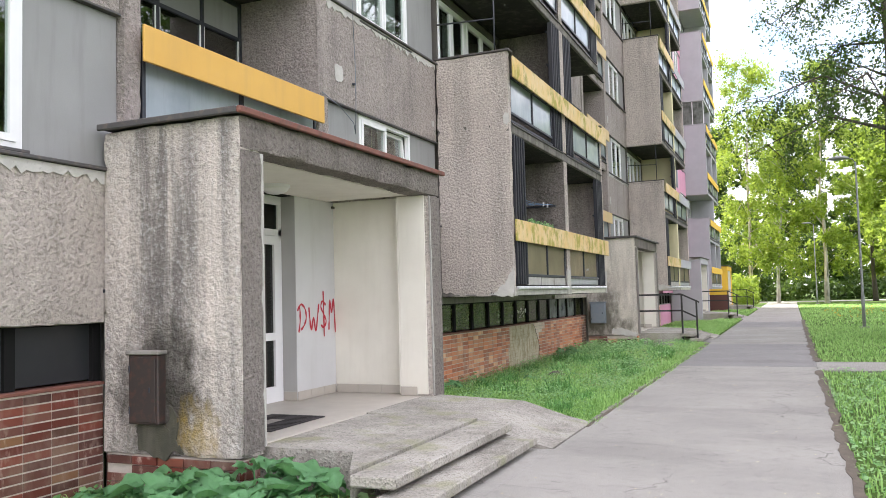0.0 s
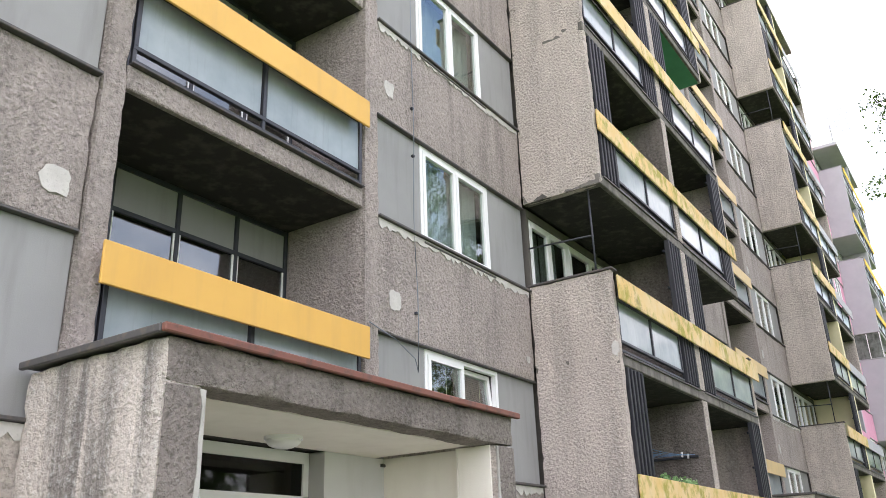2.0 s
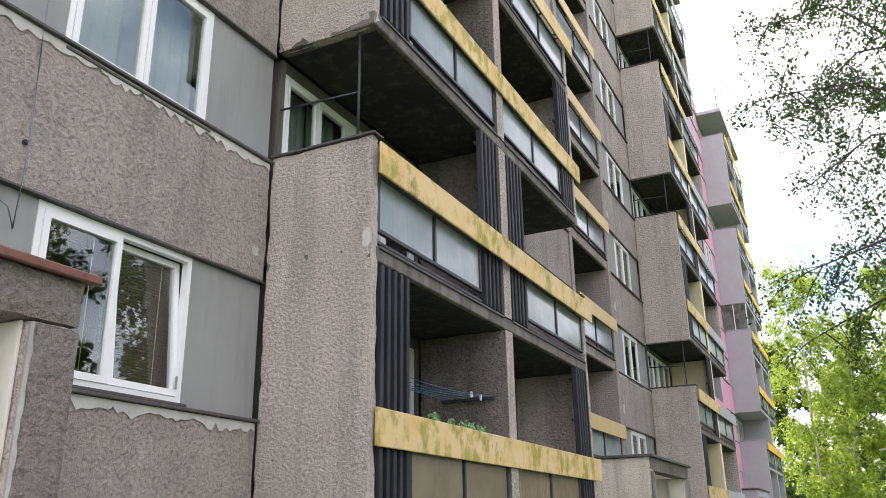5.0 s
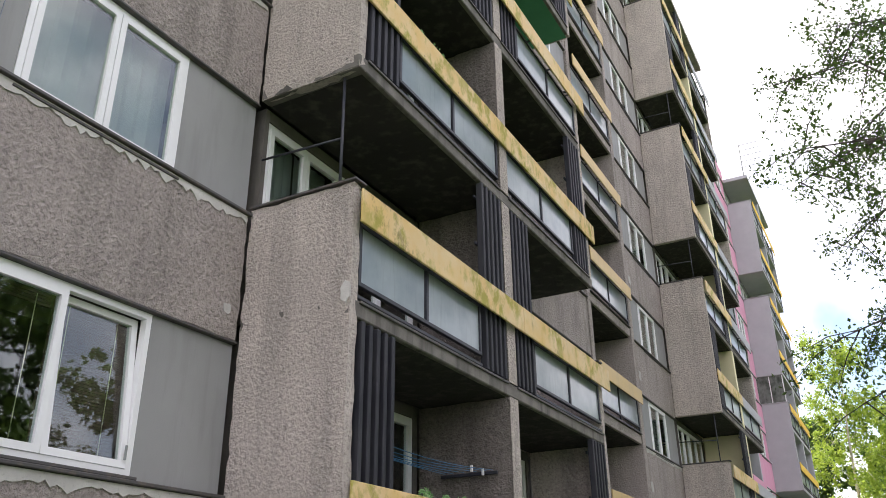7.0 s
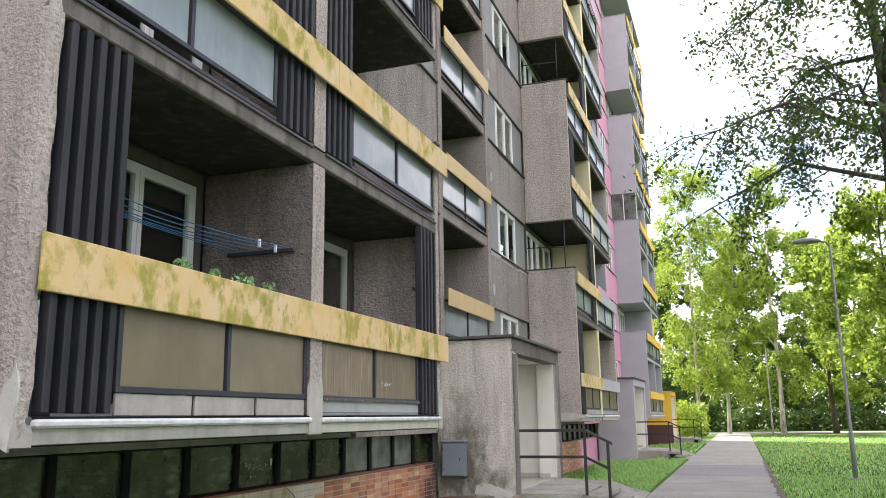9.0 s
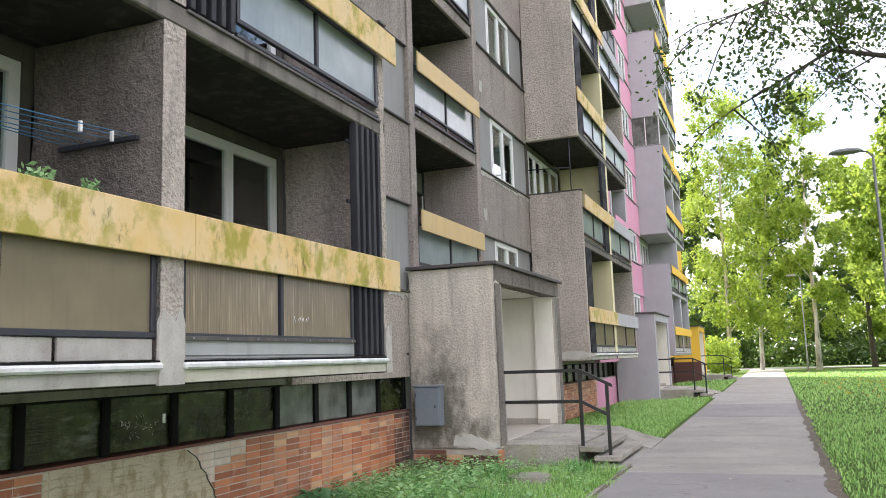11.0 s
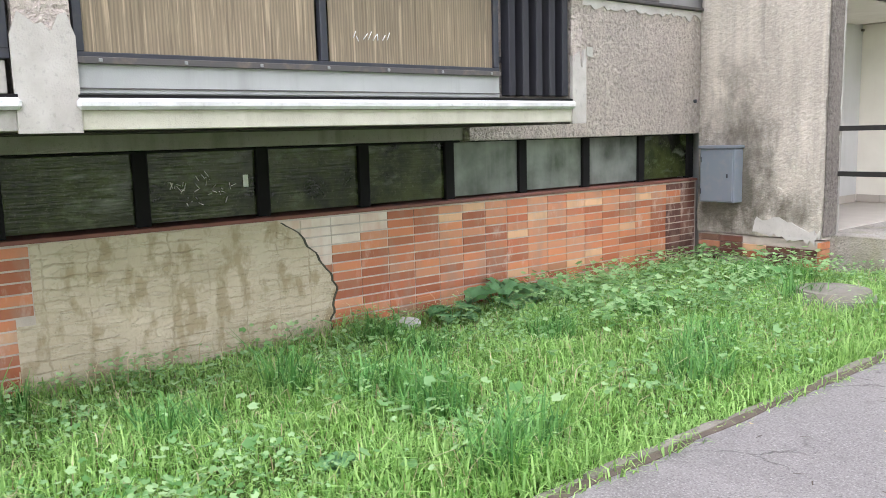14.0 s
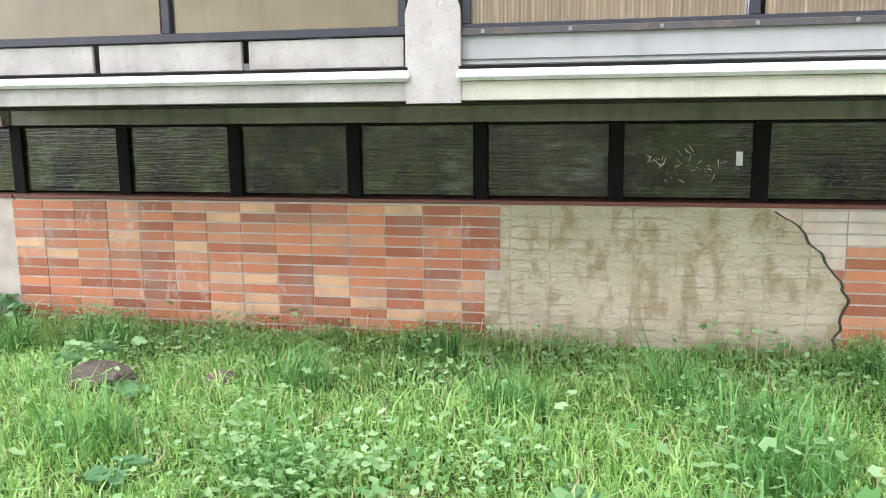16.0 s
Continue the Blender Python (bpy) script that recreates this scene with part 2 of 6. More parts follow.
M_STEEL = metal_paint("dark_steel", (0.026, 0.029, 0.04), (0.045, 0.043, 0.045), 0.5)
M_SLAT = painted("dark_slat", (0.014, 0.015, 0.022), (0.024, 0.024, 0.03), 3, 0.65, 0.2, (0.06, 0.06, 0.065), 0.4)
M_FROST = frosted("frosted_glass", (0.48, 0.54, 0.56), (0.36, 0.42, 0.45), 0.0, 0.12)
M_BEIGE = frosted("beige_glass", (0.33, 0.275, 0.175), (0.24, 0.2, 0.13))
M_REED = frosted("reed_screen_glass", (0.4, 0.315, 0.215), (0.3, 0.24, 0.165), 16)
M_WHITEPAINT = painted("flaking_white_paint", (0.49, 0.475, 0.44), (0.35, 0.335, 0.305), 5, 0.8, 0.4, (0.28, 0.26, 0.23), 0.55, 0.35)
M_LEDGE = painted("bright_white_ledge_paint", (0.72, 0.72, 0.73), (0.58, 0.58, 0.58), 6, 0.45, 0.3, (0.3, 0.3, 0.3), 0.3, 0.3)
M_FASCIA = painted("cream_fascia_paint", (0.62, 0.6, 0.51), (0.5, 0.48, 0.4), 4, 0.8, 0.3, (0.34, 0.32, 0.24), 0.4, 0.2)
M_SHEET = painted("pale_grey_sheet", (0.42, 0.435, 0.43), (0.35, 0.365, 0.36), 2, 0.6, 0.1, (0.25, 0.25, 0.24), 0.4)
M_PLASTER = painted("cream_plaster", (0.84, 0.81, 0.72), (0.75, 0.72, 0.63), 1.6, 0.9, 0.2, (0.6, 0.56, 0.46), 0.16)
M_GREYPLASTER = painted("grey_plaster", (0.46, 0.455, 0.44), (0.42, 0.415, 0.4), 1.2, 0.85, 0.1)
M_WHITEWALL = painted("white_wall_paint", (0.66, 0.66, 0.66), (0.58, 0.58, 0.575), 1.2, 0.85, 0.12, (0.5, 0.49, 0.47), 0.3)
M_TILE = painted("beige_tile", (0.5, 0.46, 0.4), (0.44, 0.4, 0.35), 4, 0.4, 0.05)


def aggregate():
    """Washed concrete: pale and dark grit, damp blotches and a little moss."""
    m = Nodes("washed_concrete")
    grit = m.cells(55, "F1", "Color")
    c = m.mix(m.ramp(m.noise(1.7, 6), 0.35, 0.65), (0.42, 0.395, 0.35), (0.28, 0.262, 0.228))
    c = m.mix(m.math("MULTIPLY", m.ramp(grit, 0.6, 0.9), 0.5), c, (0.46, 0.435, 0.39))
    c = m.mix(m.math("MULTIPLY", m.ramp(grit, 0.35, 0.1), 0.55), c, (0.13, 0.12, 0.105))
    c = m.mix(m.math("MULTIPLY", m.ramp(m.noise(3.1, 7, None, 0.65), 0.53, 0.68), 0.5), c, (0.15, 0.14, 0.11))
    c = m.mix(m.math("MULTIPLY", m.ramp(m.noise(2.3, 5, (1, 1, 0.4)), 0.55, 0.7), 0.5), c, (0.25, 0.26, 0.12))
    m.bump(m.math("ADD", m.cells(55), m.noise(22, 4)), 0.7, 0.012)
    return m.done(c, 0.95, 0, 0.2)


M_LANDING = aggregate()
M_BRICK = brick_mat("red_strip_brick", (0.44, 0.13, 0.06), (0.6, 0.235, 0.11), (0.72, 0.48, 0.28))
M_BRICKDARK = brick_mat("dark_strip_brick", (0.1, 0.042, 0.034), (0.16, 0.062, 0.045), (0.2, 0.12, 0.08), 0.06)
M_BRICKRED = brick_mat("dark_red_strip_brick", (0.15, 0.037, 0.026), (0.2, 0.054, 0.034), (0.22, 0.12, 0.055), 0.06)
M_BRICKPALE = painted("whitened_brick", (0.72, 0.66, 0.58), (0.6, 0.5, 0.42), 6, 0.8, 0.3, (0.55, 0.28, 0.18), 0.4)
M_MORTAR = painted("mortar", (0.6, 0.55, 0.48), (0.42, 0.37, 0.32), 5, 0.95, 0.5)
M_SOIL_VOID = painted("bare_soil_and_step_void", (0.17, 0.14, 0.11), (0.11, 0.09, 0.07), 7, 0.98, 0.8, None, 0, 0.5)


def grimy():
    """Dirty ribbed basement glass: dark, olive bloom doubling as painted-in blurred reflections, pale smears low down.
    """
    m = Nodes("grimy_glass_reflections")
    c = m.mix(m.ramp(m.noise(2.2, 7, None, 0.65), 0.38, 0.62), (0.006, 0.008, 0.005), (0.05, 0.062, 0.022))
    c = m.mix(m.math("MULTIPLY", m.ramp(m.noise(4.5, 8, (1, 0.8, 1.6), 0.7), 0.54, 0.7), 0.7), c, (0.12, 0.15, 0.075))
    c = m.mix(m.math("MULTIPLY", m.ramp(m.noise(2.9, 5, (1, 0.6, 2.2)), 0.6, 0.72), 0.5), c, (0.22, 0.24, 0.2))
    c = m.mix(m.math("MULTIPLY", m.ramp(m.noise(55, 4), 0.6, 0.72), 0.5), c, (0.13, 0.13, 0.09))
    m.bump(m.noise(3, 3, (1, 1, 22)), 0.2, 0.01)
    return m.done(c, 0.14, 0, 0.3)


M_BASEGLASS = grimy()
M_SLATEPANE = painted("grey_basement_pane", (0.036, 0.038, 0.04), (0.026, 0.028, 0.03), 2, 0.35, 0.05)
M_PALEGLASS = painted("clouded_basement_glass", (0.2, 0.22, 0.2), (0.05, 0.063, 0.048), 2.6, 0.2, 0.05, (0.3, 0.32, 0.3), 0.25)
M_PINK = painted("pink_render", (0.62, 0.3, 0.42), (0.58, 0.27, 0.38), 2, 0.85, 0.2)
M_LIGHTGREY = painted("light_grey_render", (0.42, 0.42, 0.44), (0.38, 0.38, 0.4), 2, 0.85, 0.2)
M_SUNYELLOW = painted("yellow_render", (0.78, 0.5, 0.07), (0.72, 0.45, 0.06), 2, 0.85, 0.2)
M_LIME = painted("lime_render", (0.45, 0.62, 0.22), (0.4, 0.57, 0.2), 2, 0.85, 0.2)
M_CREAM = painted("cream_paint", (0.72, 0.66, 0.42), (0.65, 0.6, 0.38), 2, 0.8, 0.2)
M_GREENPAINT = painted("green_soffit_paint", (0.1, 0.36, 0.2), (0.08, 0.3, 0.16), 2, 0.8, 0.2)
M_BROWNBASE = painted("dark_red_base", (0.12, 0.05, 0.045), (0.1, 0.045, 0.04), 2, 0.8, 0.2)
M_KERB = painted("kerb_stone", (0.33, 0.31, 0.27), (0.2, 0.19, 0.15), 3, 0.95, 0.6, None, 0, 0.6)
M_CABINET = metal_paint("rusty_brown_cabinet", (0.04, 0.03, 0.027), (0.09, 0.042, 0.03), 0.6)
M_CABINETGREY = metal_paint("grey_cabinet", (0.2, 0.23, 0.27), (0.24, 0.25, 0.27), 0.5)
M_RAIL = metal_paint("black_rail", (0.02, 0.02, 0.02), (0.04, 0.035, 0.03), 0.4)
M_GALV = metal_paint("galvanised_steel", (0.24, 0.25, 0.245), (0.18, 0.19, 0.185), 0.5)
M_BLACK = Nodes("black_frame_paint").done((0.012, 0.012, 0.012), 0.9, 0, 0.12)
M_GRAFFITI = painted("red_spray_paint", (0.5, 0.03, 0.05), (0.45, 0.03, 0.05), 4, 0.6)
M_LAMPGLASS = painted("milk_glass", (0.8, 0.8, 0.78), (0.78, 0.78, 0.75), 4, 0.3)
M_MAT = painted("door_mat", (0.05, 0.045, 0.045), (0.035, 0.03, 0.03), 6, 0.95, 0.6)
M_BLUE = painted("blue_line", (0.05, 0.2, 0.38), (0.04, 0.16, 0.32), 5, 0.5)
M_BARK = painted("birch_bark", (0.6, 0.58, 0.54), (0.4, 0.38, 0.35), 3, 0.9, 0.4, (0.07, 0.06, 0.055), 0.7)
M_BARKDARK = painted("dark_bark", (0.11, 0.09, 0.075), (0.075, 0.065, 0.055), 6, 0.95, 0.6)
M_LEAF = leaves("birch_leaf", (0.07, 0.15, 0.015), (0.31, 0.42, 0.06), (0.54, 0.66, 0.11), 0.45)
M_LEAFDARK = leaves("shade_leaf", (0.025, 0.06, 0.012), (0.085, 0.15, 0.03), (0.2, 0.3, 0.05), 0.3)
M_BLADE = leaves("grass_blade", (0.075, 0.24, 0.038), (0.56, 0.82, 0.31), (0.52, 0.8, 0.2))
M_BLADEDARK = leaves("dark_grass_blade", (0.035, 0.16, 0.035), (0.26, 0.54, 0.17), (0.28, 0.54, 0.14), 0.38)
M_WEED = leaves("weed_leaf", (0.12, 0.32, 0.1), (0.5, 0.72, 0.38), (0.42, 0.64, 0.22))
M_STRAW = leaves("dry_stalk", (0.45, 0.36, 0.2), (0.74, 0.66, 0.45), (0.6, 0.5, 0.3), 0.25)
M_CHIPPED = painted("chipped_white_paint", (0.5, 0.485, 0.45), (0.38, 0.355, 0.32), 6, 0.8, 0.5, (0.36, 0.33, 0.29), 0.5, 0.3)
M_BURDOCK = leaves("broad_leaf", (0.09, 0.29, 0.12), (0.3, 0.56, 0.3), (0.34, 0.58, 0.18), 0.35)


def ground_mat():
    m = Nodes("lawn_soil")
    c = m.mix(m.ramp(m.noise(0.5, 5), 0.3, 0.7), (0.075, 0.135, 0.03), (0.12, 0.19, 0.05))
    c = m.mix(m.math("MULTIPLY", m.ramp(m.noise(14, 5), 0.45, 0.7), 0.6), c, (0.075, 0.1, 0.035))
    m.bump(m.noise(40, 5), 1.0, 0.04)
    return m.done(c, 0.95, 0, 0.1)


M_GROUND = ground_mat()
M_REPAIR = painted("cement_repair", (0.6, 0.58, 0.545), (0.47, 0.45, 0.42), 5, 0.95, 0.4, None, 0, 0.3)
# black for the shade inside the wall hollow and the brick crack
M_HOLLOW = painted("dark_hollow", (0.05, 0.05, 0.04), (0.09, 0.085, 0.06), 8, 0.98, 0.8, (0.16, 0.15, 0.12), 0.5)


def mossy():
    """Weathered yellow board: olive runs from the top edge, pale bleached areas."""
    m = Nodes("mossy_yellow_board")
    c = m.mix(m.ramp(m.noise(2.5, 5), 0.35, 0.65), (0.68, 0.47, 0.19), (0.7, 0.54, 0.31))
    runs = m.math("MULTIPLY", m.ramp(m.noise(3.4, 8, (1.25, 1.25, 0.95), 0.64), 0.48, 0.6), m.ramp(m.noise(0.9, 3), 0.38, 0.52))
    c = m.mix(m.math("MULTIPLY", runs, 0.9), c, (0.33, 0.3, 0.05))
    c = m.mix(m.math("MULTIPLY", m.math("MULTIPLY", m.ramp(m.noise(9, 8, (1.4, 1.4, 0.7), 0.7), 0.52, 0.66), m.ramp(m.noise(1.3, 3), 0.5, 0.62)), 0.8), c, (0.12, 0.1, 0.035))
    m.bump(m.noise(60, 4), 0.25, 0.006)
    return m.done(c, 0.75, 0, 0.3)


M_MOSSY = mossy()


def asphalt(name, a, b):
    """Old asphalt: grit, stains and a net of fine cracks."""
    m = Nodes(name)
    c = m.mix(m.ramp(m.noise(0.7, 6), 0.3, 0.7), a, b)
    c = m.mix(m.math("MULTIPLY", m.ramp(m.noise(0.35, 3, (1, 2.5, 1)), 0.52, 0.64), 0.35), c, tuple(0.7 * v for v in b))
    grit = m.noise(95, 3, None, 0.7)
    c = m.mix(m.math("MULTIPLY", m.ramp(grit, 0.55, 0.68), 0.7), c, tuple(1.6 * v for v in a))
    c = m.mix(m.math("MULTIPLY", m.ramp(grit, 0.46, 0.34), 0.7), c, tuple(0.4 * v for v in a))
    c = m.mix(m.math("MULTIPLY", m.ramp(m.noise(9, 7, None, 0.7), 0.52, 0.68), 0.35), c, tuple(0.55 * v for v in b))
    t = m.n.new("ShaderNodeTexVoronoi")
    t.feature = "DISTANCE_TO_EDGE"
    t.inputs["Scale"].default_value = 0.55
    w = m.n.new("ShaderNodeVectorMath")
    w.operation = "ADD"
    nz = m.n.new("ShaderNodeTexNoise")
    nz.inputs["Scale"].default_value, nz.inputs["Detail"].default_value = 1.8, 5
    m.l.new(m.pos, nz.inputs["Vector"])
    m.l.new(m.pos, w.inputs[0])
    m.l.new(nz.outputs["Color"], w.inputs[1])
    m.l.new(w.outputs[0], t.inputs["Vector"])
    crack = m.math("MULTIPLY", m.ramp(t.outputs["Distance"], 0.006, 0.001), m.ramp(m.noise(0.6, 2), 0.45, 0.55))
    c = m.mix(m.math("MULTIPLY", crack, 0.5), c, (0.06, 0.055, 0.05))
    m.bump(m.math("SUBTRACT", grit, crack), 0.6, 0.012)
    return m.done(c, 0.95, 0, 0.2)


M_ASPHALT = asphalt("worn_asphalt", (0.385, 0.368, 0.335), (0.3, 0.287, 0.263))
M_ASPHALTNEW = asphalt("dark_asphalt_patch", (0.3, 0.288, 0.28), (0.25, 0.242, 0.236))


def patch_mat():
    """Bare cement where the brick strips fell off: their joints still show as ridges."""
    m = Nodes("bare_cement")
    b = m.n.new("ShaderNodeTexBrick")
    b.offset = 0.0
    b.inputs["Scale"].default_value = 1.0
    b.inputs["Mortar Size"].default_value = 0.011
    b.inputs["Mortar Smooth"].default_value = 1.0
    b.inputs["Brick Width"].default_value, b.inputs["Row Height"].default_value = 0.272, 0.075
    sx, cx = m.n.new("ShaderNodeSeparateXYZ"), m.n.new("ShaderNodeCombineXYZ")
    m.l.new(m.pos, sx.inputs[0])
    m.l.new(m.math("ADD", sx.outputs["Y"], m.math("MULTIPLY", m.noise(9, 4), 0.06)), cx.inputs["X"])
    m.l.new(m.math("ADD", sx.outputs["Z"], m.math("MULTIPLY", m.noise(8, 5, (1, 1, 2)), 0.055)), cx.inputs["Y"])
    m.l.new(cx.outputs[0], b.inputs["Vector"])
    joint = m.math("MULTIPLY", b.outputs["Fac"], m.ramp(m.noise(4, 4), 0.4, 0.62))
    flake = m.ramp(m.noise(5, 5, (1, 0.8, 3.2), 0.6), 0.5, 0.53)
    c = m.mix(m.ramp(m.noise(2.5, 6), 0.3, 0.7), (0.6, 0.535, 0.4), (0.45, 0.4, 0.285))
    c = m.mix(m.math("MULTIPLY", flake, 0.4), c, (0.6, 0.55, 0.43))
    c = m.mix(m.math("MULTIPLY", m.ramp(m.noise(6, 5, (1, 1.4, 0.8)), 0.5, 0.62), 0.6), c, (0.29, 0.225, 0.12))
    c = m.mix(m.math("MULTIPLY", joint, 0.55), c, (0.3, 0.24, 0.15))
    m.bump(m.math("ADD", m.math("SUBTRACT", m.math("MULTIPLY", flake, 0.5), m.math("MULTIPLY", joint, 0.4)), m.math("ADD", m.noise(30, 5), m.noise(7, 4))), 0.8, 0.011)
    return m.done(c, 0.95, 0, 0.15)


M_PATCH = patch_mat()


# ---- mesh helpers ----
def box_bm(x0, x1, y0, y1, z0, z1, bm=None):
    bm = bm or bmesh.new()
    vs = [bm.verts.new((x, y, z)) for x in (x0, x1) for y in (y0, y1) for z in (z0, z1)]
    for q in ((0, 1, 3, 2), (4, 6, 7, 5), (0, 4, 5, 1), (2, 3, 7, 6), (0, 2, 6, 4), (1, 5, 7, 3)):
        bm.faces.new([vs[i] for i in q])
    return bm


def ring_bm(x0, x1, y0, y1, z0, z1, f, bm=None):
    """A rectangular frame, f wide, as one closed loop."""
    bm = bm or bmesh.new()
    out = ((y0, z0), (y1, z0), (y1, z1), (y0, z1))
    inn = ((y0 + f, z0 + f), (y1 - f, z0 + f), (y1 - f, z1 - f), (y0 + f, z1 - f))
    v = {(k, s, i): bm.verts.new((x, *p)) for s, x in ((0, x0), (1, x1)) for k, ps in (("o", out), ("i", inn)) for i, p in enumerate(ps)}
    for i in range(4):
        j = (i + 1) % 4
        bm.faces.new((v["o", 1, i], v["o", 1, j], v["i", 1, j], v["i", 1, i]))
        bm.faces.new((v["o", 0, j], v["o", 0, i], v["i", 0, i], v["i", 0, j]))
        bm.faces.new((v["o", 0, i], v["o", 0, j], v["o", 1, j], v["o", 1, i]))
        bm.faces.new((v["i", 0, j], v["i", 0, i], v["i", 1, i], v["i", 1, j]))
    return bm


def part(name, bm, material, parent=None, label=""):
    """Links a bmesh as one mesh object under a thing or a part."""
    me = bpy.data.meshes.new(name)
    bm.to_mesh(me)
    bm.free()
    me.materials.append(material)
    ob = new(name, me)
    ob.parent = parent
    if label:
        ob["label"] = label
    return ob


BLOCKS = {}


def block(name, mat, parent, x0, x1, y0, y1, z0, z1, bevel=0.008, label=""):
    """A bevelled block; alike blocks share one mesh."""
    dx, dy, dz = x1 - x0, y1 - y0, z1 - z0
    bevel = min(bevel, 0.3 * min(dx, dy, dz))
    key = (round(dx, 3), round(dy, 3), round(dz, 3), round(bevel, 4), mat.name)
    if key not in BLOCKS:
        bm = box_bm(-dx / 2, dx / 2, -dy / 2, dy / 2, -dz / 2, dz / 2)
        if bevel > 0:
            bmesh.ops.bevel(bm, geom=bm.edges[:], offset=bevel, segments=1, affect="EDGES")
        me = bpy.data.meshes.new(name)
        bm.to_mesh(me)
        bm.free()
        me.materials.append(mat)
        BLOCKS[key] = me
    ob = new(name, BLOCKS[key])
    ob.location = ((x0 + x1) / 2, (y0 + y1) / 2, (z0 + z1) / 2)
    if parent is not None:
        ob.parent = parent
        ob.location = ob.location - parent_shift(parent)
    if label:
        ob["label"] = label
    return ob


def parent_shift(ob):
    v = Vector((0, 0, 0))
    while ob is not None:
        v = v + ob.location
        ob = ob.parent
    return v


def rough_block(name, mat, parent, x0, x1, y0, y1, z0, z1, step=0.06, amp=0.008, label=""):
    """A block of hand-thrown render with uneven faces and chipped arrises."""
    bm = bmesh.new()
    n = [max(1, round((b - a) / step)) for a, b in ((x0, x1), (y0, y1), (z0, z1))]
    lo, hi = (x0, y0, z0), (x1, y1, z1)
    grid = {}

    def v(i, j, k):
        key = (i, j, k)
        if key not in grid:
            p = Vector([lo[a] + (hi[a] - lo[a]) * key[a] / n[a] for a in range(3)])
            ends = sum(key[a] in (0, n[a]) for a in range(3))
            w = noise.noise_vector(p * 9.0) * amp + noise.noise_vector(p * 2.1) * amp
            if ends >= 2:
                mid = Vector([(lo[a] + hi[a]) / 2 for a in range(3)])
                inward = Vector([(1 if mid[a] > p[a] else -1) if key[a] in (0, n[a]) else 0 for a in range(3)])
                w = w + inward * (0.006 + 0.02 * max(0.0, noise.noise(p * 6.0)))
            grid[key] = bm.verts.new(p + w)
        return grid[key]

    for a in range(3):
        b, c = (a + 1) % 3, (a + 2) % 3
        for side in (0, n[a]):
            for i in range(n[b]):
                for j in range(n[c]):
                    q = []
                    for di, dj in ((0, 0), (1, 0), (1, 1), (0, 1)):
                        k = [0, 0, 0]
                        k[a], k[b], k[c] = side, i + di, j + dj
                        q.append(v(*k))
                    bm.faces.new(q if side else q[::-1])
    ob = part(name, bm, mat, parent, label)
    for p in ob.data.polygons:
        p.use_smooth = True
    ob.data.set_sharp_from_angle(angle=radians(38))
    if parent is not None:
        ob.location = -parent_shift(parent)
    return ob


def prism(name, mat, parent, outline, axis, a, b, label=""):
    """An outline of 2D points pushed along an axis from a to b."""
    bm = bmesh.new()

    def at(u, w, s):
        return {"x": (s, u, w), "y": (u, s, w), "z": (u, w, s)}[axis]
    f = [bm.verts.new(at(u, w, a)) for u, w in outline]
    g = [bm.verts.new(at(u, w, b)) for u, w in outline]
    bm.faces.new(f)
    bm.faces.new(g[::-1])
    for i in range(len(f)):
        j = (i + 1) % len(f)
        bm.faces.new((f[j], f[i], g[i], g[j]))
    bmesh.ops.recalc_face_normals(bm, faces=bm.faces[:])
    ob = part(name, bm, mat, parent, label)
    if parent is not None:
        ob.location = -parent_shift(parent)
    return ob


def tube(name, mat, parent, points, radius, sides=6, taper=None, label=""):
    """A round bar along points; taper gives a radius for each point."""
    bm = bmesh.new()
    rings = []
    pts = [Vector(p) for p in points]
    for i, p in enumerate(pts):
        d = (pts[min(i + 1, len(pts) - 1)] - pts[max(i - 1, 0)]).normalized()
        u = d.orthogonal().normalized()
        w = d.cross(u)
        r = taper[i] if taper else radius
        rings.append([bm.verts.new(p + r * (math.cos(t) * u + math.sin(t) * w)) for t in [2 * math.pi * k / sides for k in range(sides)]])
    for r0, r1 in zip(rings, rings[1:]):
        # match the rings by the nearest start vertex
        s = min(range(sides), key=lambda k: (r1[k].co - r0[0].co).length)
        r1[:] = r1[s:] + r1[:s]
        if (r1[1].co - r0[1].co).length > (r1[-1].co - r0[1].co).length:
            r1[1:] = r1[1:][::-1]
        for k in range(sides):
            bm.faces.new((r0[k], r0[(k + 1) % sides], r1[(k + 1) % sides], r1[k]))
    bm.faces.new(rings[0])
    bm.faces.new(rings[-1])
    bmesh.ops.recalc_face_normals(bm, faces=bm.faces[:])
    ob = part(name, bm, mat, parent, label)
    for p in ob.data.polygons:
        p.use_smooth = True
    if parent is not None:
        ob.location = -parent_shift(parent)
    return ob


def scatter(name, mat, verts, faces, parent=None):
    """A mesh from arrays computed in a loop."""
    me = bpy.data.meshes.new(name)
    me.vertices.add(len(verts))
    me.vertices.foreach_set("co", np.asarray(verts, np.float32).ravel())
    k = faces.shape[1]
    me.loops.add(faces.size)
    me.polygons.add(len(faces))
    me.loops.foreach_set("vertex_index", faces.astype(np.int32).ravel())
    me.polygons.foreach_set("loop_start", np.arange(0, faces.size, k, dtype=np.int32))
    me.update(calc_edges=True)
    me.materials.append(mat)
    ob = new(name, me)
    ob.parent = parent
    return ob


def thing(name, label, category, group="", at=(0, 0, 0)):
    ob = new(name)
    ob.location = at
    return tagged(ob, label, category, group)


# ---- ground ----
def strip(name, mat, x0, x1, y0, y1, top, thick, label, category):
    return tagged(block(name, mat, None, x0, x1, y0, y1, top - thick, top, 0.004), label, category, "", "structure")


def ground_z(x):
    """The lawn falls a little from the path towards the wall."""
    return np.interp(x, (-5.35, -2.35), (-0.165, -0.035))


